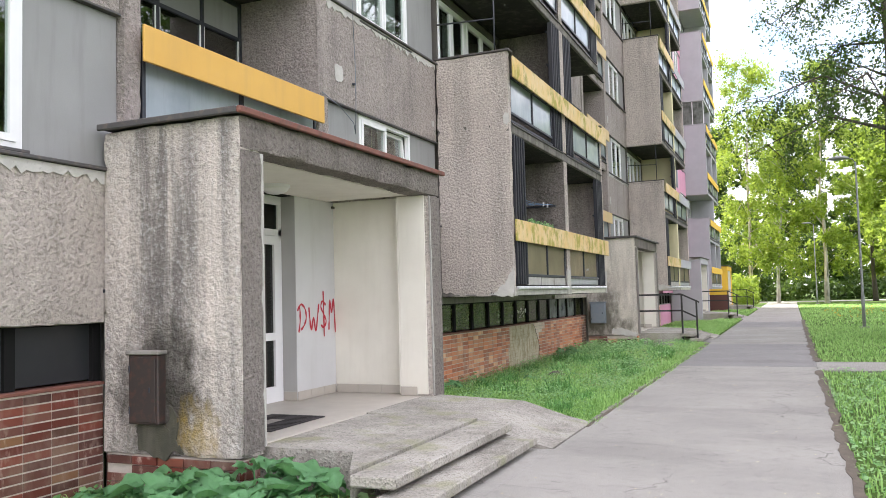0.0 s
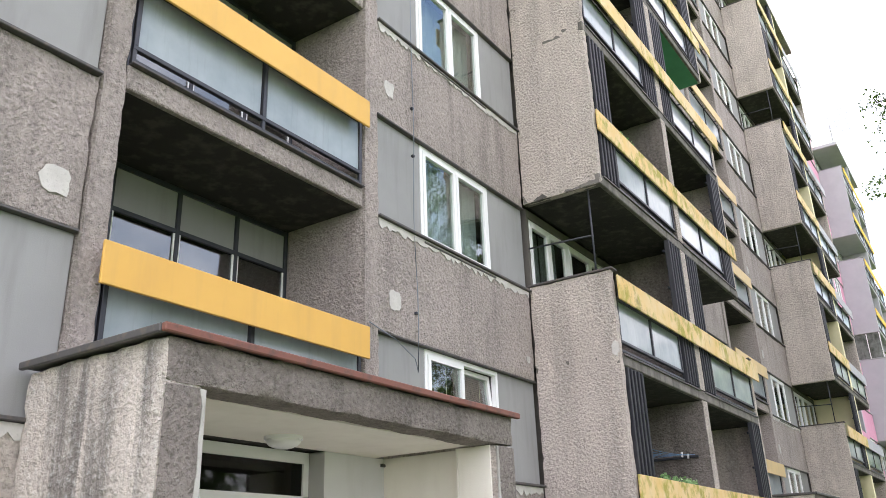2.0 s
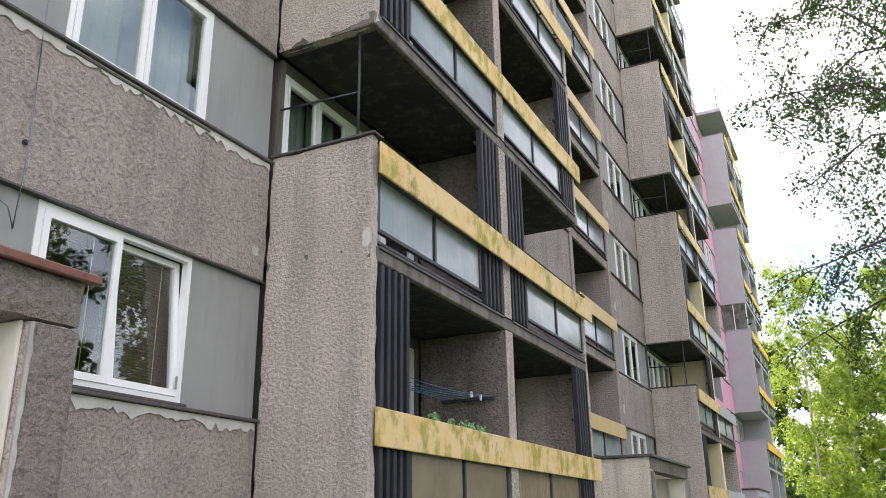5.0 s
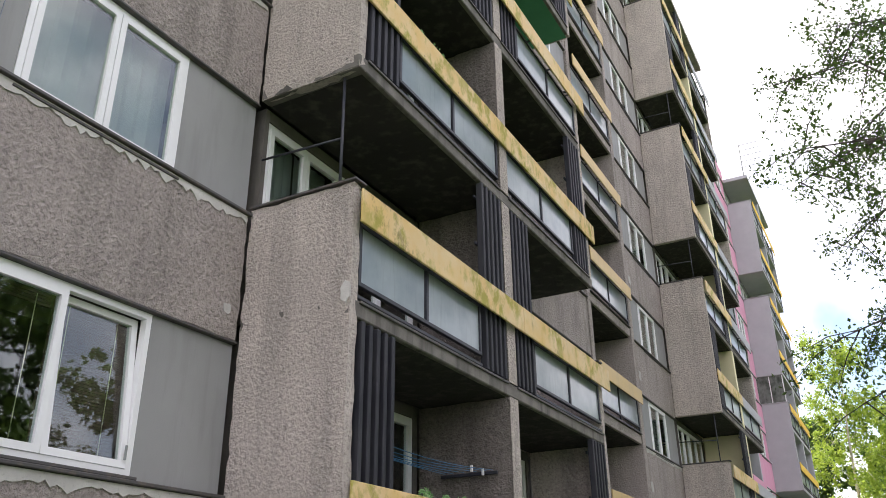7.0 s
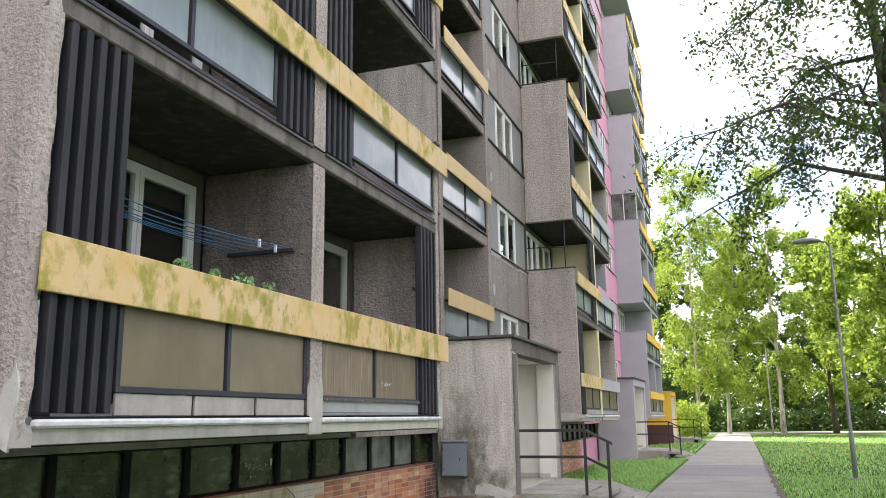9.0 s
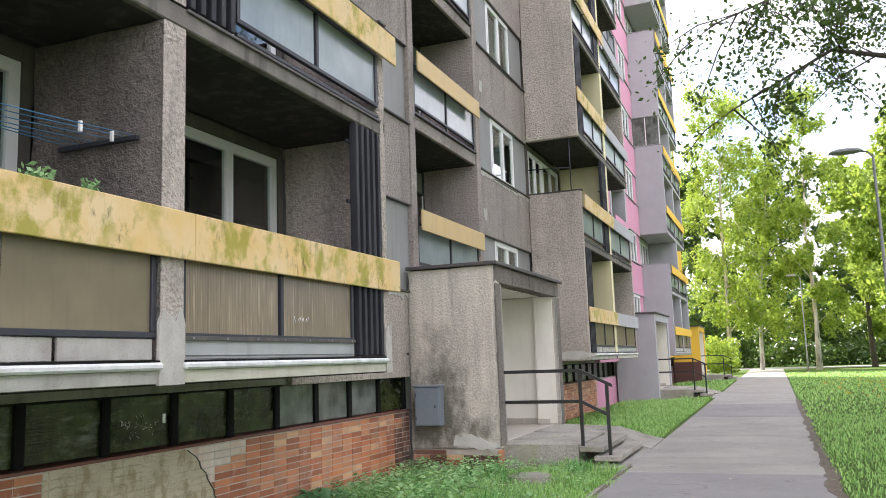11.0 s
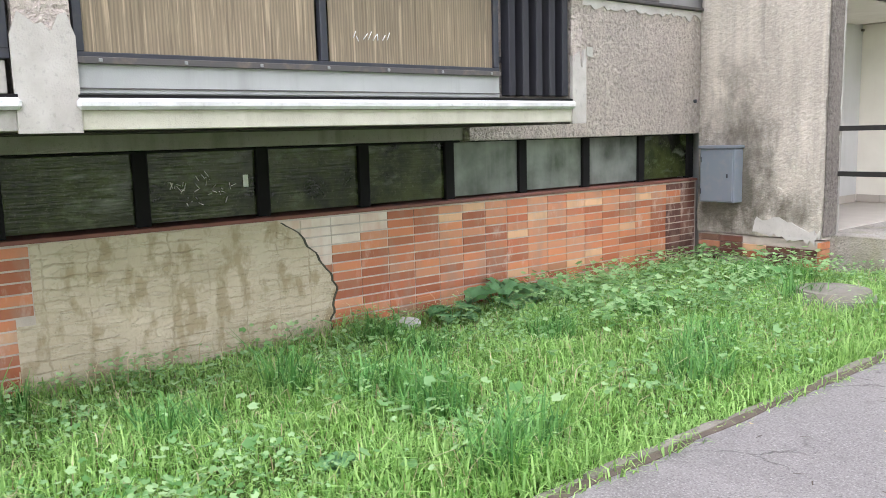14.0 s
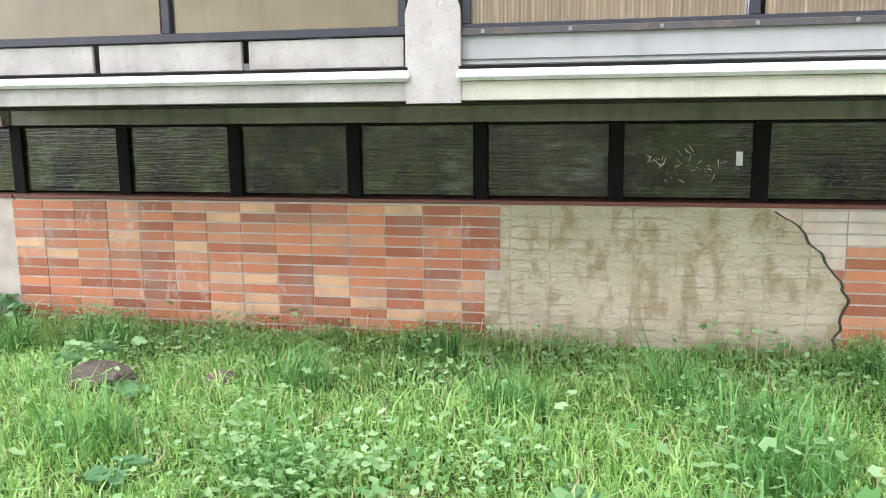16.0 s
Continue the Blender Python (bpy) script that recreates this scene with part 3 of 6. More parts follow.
tagged(prism("ground", M_GROUND, None, [(-1500, -0.6), (1500, -0.6), (1500, -0.035), (-2.35, -0.035), (-5.35, -0.165), (-1500, -0.165)], "y", -1500, 1500), "green lawn and soil round the block", "ground", "", "structure")
PATH_L, PATH_R = -2.18, 0.36
strip("path", M_ASPHALT, PATH_L, PATH_R, -6, 16.7, 0.0, 0.1, "worn pale asphalt footpath with fine cracks", "path")
strip("path", M_ASPHALTNEW, PATH_L, PATH_R, 16.705, 23.2, 0.002, 0.1, "darker asphalt repair across the footpath", "path")
strip("path", M_ASPHALT, PATH_L, PATH_R, 23.205, 33.0, 0.0, 0.1, "worn pale asphalt footpath with fine cracks", "path")
strip("path", M_ASPHALTNEW, PATH_L, PATH_R, 33.005, 38.0, 0.002, 0.1, "darker asphalt repair across the footpath", "path")
strip("path", M_ASPHALT, PATH_L, PATH_R, 38.005, 86.0, 0.0, 0.1, "worn pale asphalt footpath with fine cracks", "path")
strip("path", M_ASPHALT, PATH_R + 0.005, 30.0, 16.1, 17.9, -0.003, 0.1, "asphalt side path crossing the lawn", "path")
strip("road", M_ASPHALT, -60.0, 80.0, 86.005, 91.0, -0.004, 0.1, "pale road at the end of the footpath", "road")
for k in range(15):
    y = 9.05 + k * 1.0
    tagged(rough_block("kerb", M_KERB, None, -2.25, -2.185, y, y + 0.985, -0.15, 0.012 + 0.008 * math.sin(k * 2.3), 0.12, 0.004), "weathered concrete kerb edging the footpath", "kerb", "kerbs along the path", "structure")

# ---- the block of flats ----
H = 2.765
NF = 8
XF = -5.57                    # face of the spandrel panels
TOP = 4.17 + H * (NF - 1)

GREY = dict(spandrel=M_RENDER, panel=M_PANEL, pier=M_RENDER, side=M_RENDER_SIDE, base=M_BRICK, board=M_MOSSY, lboard=M_YELLOW, shift=0.0, flash=M_FLASH, soffit=M_SOFFIT, porch=M_RENDER_PALE)
PINK = dict(spandrel=M_PINK, panel=M_PINK, pier=M_LIGHTGREY, side=M_LIGHTGREY, base=M_PINK, board=M_SUNYELLOW, lboard=M_PINK, shift=0.1, flash=M_LIGHTGREY, soffit=M_LIGHTGREY, porch=M_LIGHTGREY)
SUNNY = dict(spandrel=M_SUNYELLOW, panel=M_LIME, pier=M_SUNYELLOW, side=M_SUNYELLOW, base=M_BROWNBASE, board=M_SUNYELLOW, lboard=M_SUNYELLOW, shift=0.1, flash=M_SUNYELLOW, soffit=M_LIGHTGREY, porch=M_SUNYELLOW)

flats = thing("apartment_building", "grey pebbledashed prefabricated block of flats with yellow balcony boards", "building")
flats_pink = thing("apartment_building", "renovated pink and light grey part of the block of flats", "building")
flats_yellow = thing("apartment_building", "renovated yellow and lime end of the block of flats", "building")


def pvc_window(bld, x, y0, y1, z0, z1, lights=2, tilt=False, curtain=M_CURTAIN, sill=True):
    """A white plastic window: frame, sashes, panes, sill and a curtain behind."""
    f = 0.055
    bm = ring_bm(x - 0.07, x, y0, y1, z0, z1, f)
    w = part("window", bm, M_PVC, bld, "white plastic window frame")
    step = (y1 - y0 - 2 * f) / lights
    for i in range(lights):
        a, b = y0 + f + i * step + 0.004, y0 + f + (i + 1) * step - 0.004
        s = 0.06
        lean = 0.12 if tilt and i == lights - 1 else 0.0
        bm = ring_bm(x - 0.05, x + 0.012, a, b, z0 + f + 0.003, z1 - f - 0.003, s)
        pane = box_bm(x - 0.024, x - 0.018, a + s, b - s, z0 + f + s, z1 - f - s)
        for m in (bm, pane):
            for v in m.verts:
                v.co.x -= lean * (v.co.z - z0) / (z1 - z0)
        sash = part("sash", bm, M_PVC, w)
        if lights == 2 and sill:
            block("window_handle", M_GALV, w, x + 0.013, x + 0.03, b - 0.04, b - 0.02, z0 + 0.12, z0 + 0.24, 0.004) if i == 1 and tilt else None
        p = part("pane", pane, M_GLASS, w, "clear window pane")
        p.visible_shadow = False
        if curtain is M_BLIND:
            c = bmesh.new()
            drop = z1 - 0.1 - (z0 + 0.1 if i else z1 - 0.22)
            for k in range(int(drop / 0.026)):
                zz = z1 - 0.1 - k * 0.026
                box_bm(x - 0.2, x - 0.178, a + 0.01, b - 0.01, zz, zz + 0.021, c)
            part("venetian_blind", c, M_BLIND, w, "brown venetian blind")
            for q in (a + 0.15, b - 0.15):
                tube("blind_cord", M_CREAM, w, [(x - 0.17, q, z1 - 0.1), (x - 0.165, q, z0 + 0.15)], 0.004, 4)
        elif curtain is not None:
            c = bmesh.new()
            n = 14
            row = [[c.verts.new((x - 0.2 + 0.015 * math.sin(k * 2.1 + y0), a + (b - a) * k / n, z)) for k in range(n + 1)] for z in (z0 + 0.02, z1 - 0.02)]
            for k in range(n):
                c.faces.new((row[0][k], row[0][k + 1], row[1][k + 1], row[1][k]))
            bmesh.ops.solidify(c, geom=c.faces[:], thickness=0.006)
            part("curtain", c, curtain, w, "drawn window curtain")
    if sill:
        block("sill", M_FLASH, w, x - 0.02, x + 0.07, y0 - 0.02, y1 + 0.02, z0 - 0.03, z0 - 0.004, 0.004)
    return w


def window_bay(bld, y0, y1, pal, near=False):
    """One bay of spandrel strips, flush panels and windows, with the plinth under it."""
    xs = XF + pal["shift"]
    build = rough_block if near else block
    for k in range(NF + 1):
        z0, z1 = (1.34, 2.68) if k == 0 else (4.17 + H * (k - 1), 5.53 + H * (k - 1))
        if k == NF:
            z1 = TOP + 0.75
        extra = (0.11, 0.006) if near and k < 4 else (0.008,)
        (rough_block if near and k < 4 else block)("spandrel_panel", M_RENDER_SIDE if k == 0 and pal is GREY and (y0 < 3 or y0 > 20) else pal["spandrel"], bld, xs - 0.22, xs, y0 + 0.01, y1 - 0.01, z0, z1, *extra)
        if k < NF:
            block("ledge", pal["flash"], bld, xs - 0.04, xs + 0.05, y0 + 0.01, y1 - 0.01, z1 + 0.003, z1 + 0.035, 0.006)
        if k:
            # thin strip for the shadow line under the spandrel, dark on the grey block
            block("drip_edge", pal["flash"], bld, xs - 0.06, xs + 0.014, y0 + 0.015, y1 - 0.015, z0 - 0.024, z0 - 0.003, 0.003)
    for k in range(NF):
        z0, z1 = 2.72 + H * k, 4.145 + H * k
        a, b = y0 + 0.96, y0 + 2.66
        block("infill_panel", pal["panel"], bld, xs - 0.2, xs - 0.05, y0 + 0.01, a - 0.004, z0, z1, 0.006)
        block("infill_panel", pal["panel"], bld, xs - 0.2, xs - 0.05, b + 0.004, y1 - 0.01, z0, z1, 0.006)
        pvc_window(bld, xs - 0.045, a, b, z0 + 0.03, z1 - 0.004, 2, k == 0 and 9 < y0 < 10, M_BLIND if (k == 0 and 9 < y0 < 10) else M_CURTAIN)


def louvre(bal, y0, y1, z0, z1, x, count=5):
    """Dark upright slats on two cross bars."""
    step = (y1 - y0) / count
    for i in range(count):
        c = y0 + (i + 0.5) * step
        block("slat", M_SLAT, bal, x - 0.09, x, c - 0.03, c + 0.03, z0, z1, 0.006)
    for z in (z0 + 0.25, (z0 + z1) / 2 + 0.4, z1 - 0.2):
        block("cross_bar", M_STEEL, bal, x - 0.12, x - 0.094, y0, y1, z - 0.02, z + 0.02, 0.003)


def glazed_front(bal, x, a, b, z0, z1, mat, lights=2, brackets=True):
    """Steel frame with cloudy panes under a balcony board."""
    t = 0.045
    block("frame_rail", M_STEEL, bal, x - 0.05, x, a, b, z0, z0 + t, 0.004)
    block("frame_rail", M_STEEL, bal, x - 0.05, x, a, b, z1 - t, z1, 0.004)
    step = (b - a) / lights
    for i in range(lights + 1):
        c = min(max(a + i * step, a + t / 2), b - t / 2)
        block("mullion", M_STEEL, bal, x - 0.048, x - 0.002, c - t / 2, c + t / 2, z0 + t, z1 - t, 0.004)
    for i in range(lights):
        block("pane", mat, bal, x - 0.032, x - 0.024, a + i * step + t, a + (i + 1) * step - t, z0 + t, z1 - t, 0)
    if brackets:
        for i in range(3):
            c = a + (i + 0.5) * (b - a) / 3
            block("bracket", M_STEEL, bal, x, x + 0.07, c - 0.012, c + 0.012, z1 - 0.05, z1 - 0.025, 0)


def balcony_tower(bld, y0, pal, second=None, storeys=NF):
    """Two bays of balconies standing out from the wall, with a side wall round every other storey."""
    xs = -4.25
    mid = y0 + 3.63
    y1 = y0 + 7.35
    near = y0 < 15
    renovated = pal is not GREY
    for n in range(1, storeys + 1):
        z = 1.47 + H * (n - 1)
        up = z + H
        slab = block("balcony", M_SLAB if not renovated else pal["side"], bld, XF + 0.005, xs, y0 + 0.002, y1 - 0.002, z, z + 0.17, 0.012, "two-bay balcony with steel and glass front")
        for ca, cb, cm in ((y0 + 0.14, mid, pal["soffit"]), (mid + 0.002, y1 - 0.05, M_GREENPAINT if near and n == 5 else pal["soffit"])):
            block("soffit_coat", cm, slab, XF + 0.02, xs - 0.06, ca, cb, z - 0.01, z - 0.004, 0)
        if n % 2 == 1:
            top = z + H + 1.38 if n < storeys else up
            for a, b in ((y0, y0 + 0.13), (y1 - 0.13, y1)):
                w = (rough_block if near and n < 4 else block)("side_wall", pal["side"], bld, XF + 0.002, xs + 0.004, a - 0.003, b + 0.003, z - 0.004, top, *((0.09, 0.007) if near and n < 4 else (0.012,)))
                block("coping", pal["flash"], bld, XF, xs + 0.04, a - 0.03, b + 0.03, top + 0.002, top + 0.03, 0.005)
        else:
            if renovated and n == 4:
                for q in (0, 1):
                    block("side_glazing", M_PALEGLASS, slab, XF + 0.05 + 0.62 * q, XF + 0.63 + 0.62 * q, y0 + 0.04, y0 + 0.06, z + 1.42, up - 0.02, 0)
                for q in (0, 1, 2):
                    block("glazing_post", M_PVC, slab, XF + 0.01 + 0.62 * q, XF + 0.05 + 0.62 * q, y0 + 0.03, y0 + 0.07, z + 1.42, up - 0.02, 0)
            if not renovated:
                tube("pole", M_STEEL, slab, [(xs - 0.25, y0 + 0.1, z + 1.3), (xs - 0.25, y0 + 0.1, up - 0.01)], 0.016)
                tube("bar", M_STEEL, slab, [(xs - 0.25, y0 + 0.1, z + 2.0), (XF, y0 + 0.1, z + 2.05)], 0.014)
        # party wall sides darkened for the balcony's shade; the front face stays pale
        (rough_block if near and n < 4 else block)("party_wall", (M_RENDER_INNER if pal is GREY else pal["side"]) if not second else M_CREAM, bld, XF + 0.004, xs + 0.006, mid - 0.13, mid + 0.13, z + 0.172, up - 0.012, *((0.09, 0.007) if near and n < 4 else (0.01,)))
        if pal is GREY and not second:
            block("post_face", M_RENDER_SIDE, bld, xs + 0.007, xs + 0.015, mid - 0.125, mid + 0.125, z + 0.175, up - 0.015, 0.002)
        # the boards
        bz = z + 0.92
        mats = (pal["board"], second["board"] if second else pal["board"])
        if n % 2 == 1:
            spans = ((y0 + 0.06, mid + 0.2, mats[0]), (mid + 0.205, y1 + 0.2, mats[1]))
            bx = xs + 0.06
        else:
            spans = ((y0 + 0.02, mid + 0.26, mats[0]), (mid + 0.275, y1 + 0.16, mats[1]))
            bx = xs + 0.1
        for a, b, m in spans:
            block("board", m, slab, bx - 0.03, bx, a, b, bz, bz + 0.365, 0.006, "yellow parapet board streaked with moss" if m is M_MOSSY else "")
        # the fronts
        for j in (0, 1):
            a, b = (y0 + 0.15, mid - 0.14) if j == 0 else (mid + 0.14, y1 - 0.15)
            outer = n % 2 == 1
            lw = 0.66
            la = (a if j == 0 else b - lw) if outer else (b - lw if j == 0 else a)
            ga, gb = (a + lw + 0.03, b) if (la == a) else (a, b - lw - 0.03)
            if not renovated and not (second and j == 1):
                louvre(slab, la, la + lw, z + 0.19, up - 0.02, xs + 0.02)
            else:
                ga, gb = a, b
            if n == 1:
                glazed_front(slab, xs - 0.01, ga, gb, z + 0.33, z + 1.15, M_BEIGE if j == 0 else M_REED, 2, False)
                if j == 1 and not renovated:
                    block("low_panel", M_SHEET, slab, xs - 0.05, xs - 0.02, ga - 0.01, gb + 0.01, z + 0.175, z + 0.325, 0.006, "pale grey sheet-metal panel")
                    block("worn_rail", M_FLASH, slab, xs - 0.01, xs + 0.006, ga, gb, z + 0.318, z + 0.352, 0.003, "weathered grey steel flat bar")
                    for q in range(7):
                        block("bolt", M_GALV, slab, xs + 0.006, xs + 0.014, ga + 0.1 + q * (gb - ga - 0.2) / 6, ga + 0.118 + q * (gb - ga - 0.2) / 6, z + 0.326, z + 0.344, 0.003)
                    block("panel_seam", M_FLASH, slab, xs - 0.02, xs - 0.014, ga - 0.005, gb + 0.005, z + 0.2, z + 0.206, 0)
                for q in ((0, 1, 2) if j == 0 or renovated else ()):
                    w = (gb - ga) / 3
                    block("low_panel", M_WHITEPAINT, slab, xs - 0.05, xs - 0.025, ga + q * w + 0.02, ga + (q + 1) * w - 0.02, z + 0.175, z + 0.325, 0.004)
                if not renovated:
                    block("fascia_paint", M_FASCIA if j else M_WHITEPAINT, slab, xs - 0.004, xs + 0.008, a - 0.01, b + (0.1 if j else 0.0), z + 0.004, z + 0.098, 0.003)
                block("ledge", M_LEDGE, slab, xs - 0.1, xs + 0.055, a - 0.02, b + 0.02, z + 0.1, z + 0.155, 0.018, "flaking white painted ledge")
                # solid black strip drawn for the shaded gap over the ledge
                block("ledge_gap", M_BLACK, slab, xs - 0.1, xs + 0.022, a - 0.01, b + 0.01, z + 0.157, z + 0.171, 0)
            else:
                glazed_front(slab, xs - 0.01, ga, gb, z + 0.33, z + 1.0, M_FROST, 2)
                block("low_rail", M_STEEL, slab, xs - 0.05, xs - 0.012, ga, gb, z + 0.2, z + 0.235, 0.003)
                block("floor_nose", M_FLASH, slab, xs - 0.02, xs + 0.025, a, b, z + 0.14, z + 0.168, 0.004)
        # the wall behind, with a window and a door in each bay
        for j in (0, 1):
            a, b = (y0 + 0.13, mid - 0.1) if j == 0 else (mid + 0.1, y1 - 0.13)
            wa, da, db = a + 0.07, a + 1.5, b - 0.1
            # the grey block's rear wall colour carries the shade of the recess
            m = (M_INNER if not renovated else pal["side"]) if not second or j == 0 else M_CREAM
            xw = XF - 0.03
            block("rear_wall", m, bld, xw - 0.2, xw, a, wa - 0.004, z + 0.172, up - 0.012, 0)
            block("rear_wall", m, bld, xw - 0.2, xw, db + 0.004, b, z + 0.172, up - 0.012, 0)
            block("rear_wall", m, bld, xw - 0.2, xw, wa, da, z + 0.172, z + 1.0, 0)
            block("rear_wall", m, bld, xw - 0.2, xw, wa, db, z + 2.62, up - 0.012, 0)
            pvc_window(bld, xw - 0.02, wa, da - 0.004, z + 1.004, z + 2.615, 2, False, M_CURTAIN)
            pvc_window(bld, xw - 0.02, da, db, z + 0.18, z + 2.615, 2, False, None, False)
    # roof over the topmost balconies
    block("balcony_roof", M_CONCRETE if not renovated else pal["side"], bld, XF, xs + 0.05, y0, y1, 1.47 + H * storeys, 1.47 + H * storeys + 0.2, 0.01)
    block("wall_strip", pal["side"], bld, XF - 0.2, XF - 0.02, y0 + 0.01, y1 - 0.01, 1.47 + H * storeys + 0.2, TOP + 0.75, 0.01)


def loggia_bay(bld, y0, y1, pal):
    """The bay over an entrance: recessed loggias with a glass front and a yellow board."""
    xs = XF + 0.03 + pal["shift"]
    near = y0 < 10
    for a, b in ((y0, y0 + 0.22), (y1 - 0.25, y1)):
        if near:
            rough_block("pier", pal["pier"], bld, -6.8, xs, a, b, 2.79, 9.0, 0.1, 0.006)
            block("pier", pal["pier"], bld, -6.8, xs, a, b, 9.002, TOP + 0.75, 0.01)
        else:
            block("pier", pal["pier"], bld, -6.8, xs, a, b, 2.79, TOP + 0.75, 0.01)
    a, b = y0 + 0.223, y1 - 0.253
    for k in range(NF):
        z = 2.79 + H * k
        slab = block("loggia", M_RENDER if pal is GREY else M_CONCRETE, bld, -6.8, xs - 0.03, a, b, z, z + 0.23, 0.012, "recessed loggia with ribbed glass front")
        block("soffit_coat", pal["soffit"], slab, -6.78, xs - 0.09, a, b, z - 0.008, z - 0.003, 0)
        block("nose", M_FLASH, slab, xs - 0.06, xs + 0.02, a + 0.02, b - 0.02, z + 0.233, z + 0.25, 0.004)
        worn = pal is GREY and y0 > 15
        block("board", M_BLEACHED if worn else pal["lboard"], slab, xs + 0.1, xs + 0.13, y0 + 0.12, y1 - 0.32, z + 0.955, z + 1.305, 0.006, "bleached pale yellow parapet board" if worn else "ochre yellow painted parapet board")
        glazed_front(slab, xs - 0.02, a + 0.03, b - 0.03, z + 0.4, z + 1.12, M_FROST, 2)
        block("low_rail", M_STEEL, slab, xs - 0.07, xs - 0.03, a + 0.03, b - 0.03, z + 0.27, z + 0.31, 0.003)
        for c in (a + 0.05, (a + b) / 2, b - 0.05):
            block("post", M_STEEL, slab, xs - 0.06, xs - 0.025, c - 0.02, c + 0.02, z + 0.25, z + 1.2, 0.003)
        # steel glazing at the back
        xb = -6.74
        t, f = z + 0.232, z + H - 0.012
        cols = (a + 0.02, a + 0.75, a + 1.55, a + 2.35, b - 0.02)
        block("back_sill", pal["side"], slab, xb - 0.1, xb, a, b, t, t + 0.55, 0)
        for i, c in enumerate(cols):
            block("glazing_bar", M_STEEL, slab, xb - 0.06, xb, c - 0.025, c + 0.025, t + 0.55, f, 0.004)
        for zz in (t + 0.56, t + 2.02, f - 0.03):
            block("glazing_bar", M_STEEL, slab, xb - 0.058, xb - 0.002, a, b, zz - 0.025, zz + 0.025, 0.004)
        for c0, c1 in zip(cols, cols[1:]):
            for z0, z1, m in ((t + 0.585, t + 1.995, M_DARKGLASS), (t + 2.045, f - 0.055, M_PANEL)):
                p = block("pane", m, slab, xb - 0.04, xb - 0.03, c0 + 0.025, c1 - 0.025, z0, z1, 0)
            for c in (c0 + 0.035, c1 - 0.035):
                block("glazing_bead", M_PVC, slab, xb - 0.028, xb - 0.012, c - 0.01, c + 0.01, t + 0.585, t + 1.995, 0)


def porch(bld, y0, pal, railing):
    """The entrance: two side walls, a lintel, a flat roof, a glazed door and the steps."""
    y1 = y0 + 4.11
    ya, yb = y0 + 0.29, y1 - 0.32
    x0, xf = XF + 0.004, -4.10
    near = y0 < 30
    rb = rough_block if near else block
    ex = (0.05, 0.008) if y0 < 10 else ((0.08, 0.007) if near else (0.01,))
    pm = M_RENDER_PORCH if 20 < y0 < 30 else pal["porch"]
    box = block("porch", pm, bld, x0, xf - 0.01, y0 + 0.05, y1 - 0.05, 2.80, 2.96, 0.01, "projecting concrete entrance porch")
    rb("side_wall", pm, box, x0, xf, y0, ya, -0.25 if not near else 0.22, 3.03, *ex)
    rb("side_wall", pm, box, xf - 0.42, xf, yb, y1, -0.25, 2.755, *ex)
    block("side_wall", pm, box, x0, xf - 0.422, yb + 0.15, y1 - 0.004, -0.25, 3.03, 0.004)
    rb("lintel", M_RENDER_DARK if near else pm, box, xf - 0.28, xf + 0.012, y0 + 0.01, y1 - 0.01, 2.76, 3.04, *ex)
    rim = M_RUST if y0 < 10 else M_FLASH
    block("roof_sheet", M_FLASH, box, x0, xf + 0.06, y0 - 0.06, y1 + 0.04, 3.045, 3.062, 0.004)
    block("roof_edge", rim, box, xf + 0.03, xf + 0.075, y0 - 0.075, y1 + 0.055, 3.03, 3.085, 0.008)
    block("roof_edge", M_FLASH, box, x0, xf + 0.028, y0 - 0.08, y0 - 0.04, 3.03, 3.085, 0.008)
    if near:
        block("brick_foot", M_MORTAR, box, x0, xf - 0.035, y0 + 0.035, ya - 0.01, -0.3, 0.215, 0.01)
        rr = random.Random(int(y0))
        for row in range(-2, 3):
            for col in range(5):
                if rr.random() < 0.15:
                    continue
                bx = x0 + 0.02 + col * 0.28
                block("brick", M_BRICKDARK if rr.random() < 0.6 else (M_BRICKRED if y0 < 10 else M_BRICK), box, bx, bx + 0.268, y0 + 0.012, y0 + 0.05, -0.02 + row * 0.076, 0.048 + row * 0.076, 0.003)
            block("brick", M_BRICKRED if y0 < 10 else M_BRICK, box, xf - 0.05, xf - 0.012, y0 + 0.02, y0 + 0.25, -0.02 + row * 0.076, 0.048 + row * 0.076, 0.003)
    if near:
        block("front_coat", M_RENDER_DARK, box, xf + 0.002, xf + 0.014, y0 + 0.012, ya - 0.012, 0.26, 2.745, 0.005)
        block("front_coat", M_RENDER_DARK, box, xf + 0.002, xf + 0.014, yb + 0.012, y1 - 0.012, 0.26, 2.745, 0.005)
        for q, side in ((ya, -1), (yb, 1)):
            rr2 = random.Random(int(y0) + side)
            rag = [(q + side * (0.004 + 0.03 * max(0, noise.noise((k * 0.4, y0, side))) + rr2.uniform(0, 0.012)), 0.29 + 2.45 * k / 46) for k in range(47)]
            prism("plaster_edge", M_WHITEPAINT, box, [(q - side * 0.015, 0.29), *rag, (q - side * 0.015, 2.74)], "x", xf + 0.002, xf + 0.019, "torn white plaster edge")
    # plaster inside
    block("plaster", M_PLASTER, box, x0 + 0.01, xf - 0.43, yb + 0.128, yb + 0.14, 0.3, 2.765, 0.003)
    block("plaster", M_PLASTER, box, xf - 0.425, xf - 0.06, yb - 0.026, yb - 0.005, 0.3, 2.755, 0.003)
    block("plaster", M_PLASTER, box, xf - 0.447, xf - 0.43, yb - 0.026, yb + 0.127, 0.3, 2.755, 0.003)
    block("plaster", M_PLASTER, box, x0 + 0.01, xf - 0.05, ya + 0.012, ya + 0.03, 0.29, 2.765, 0.003)
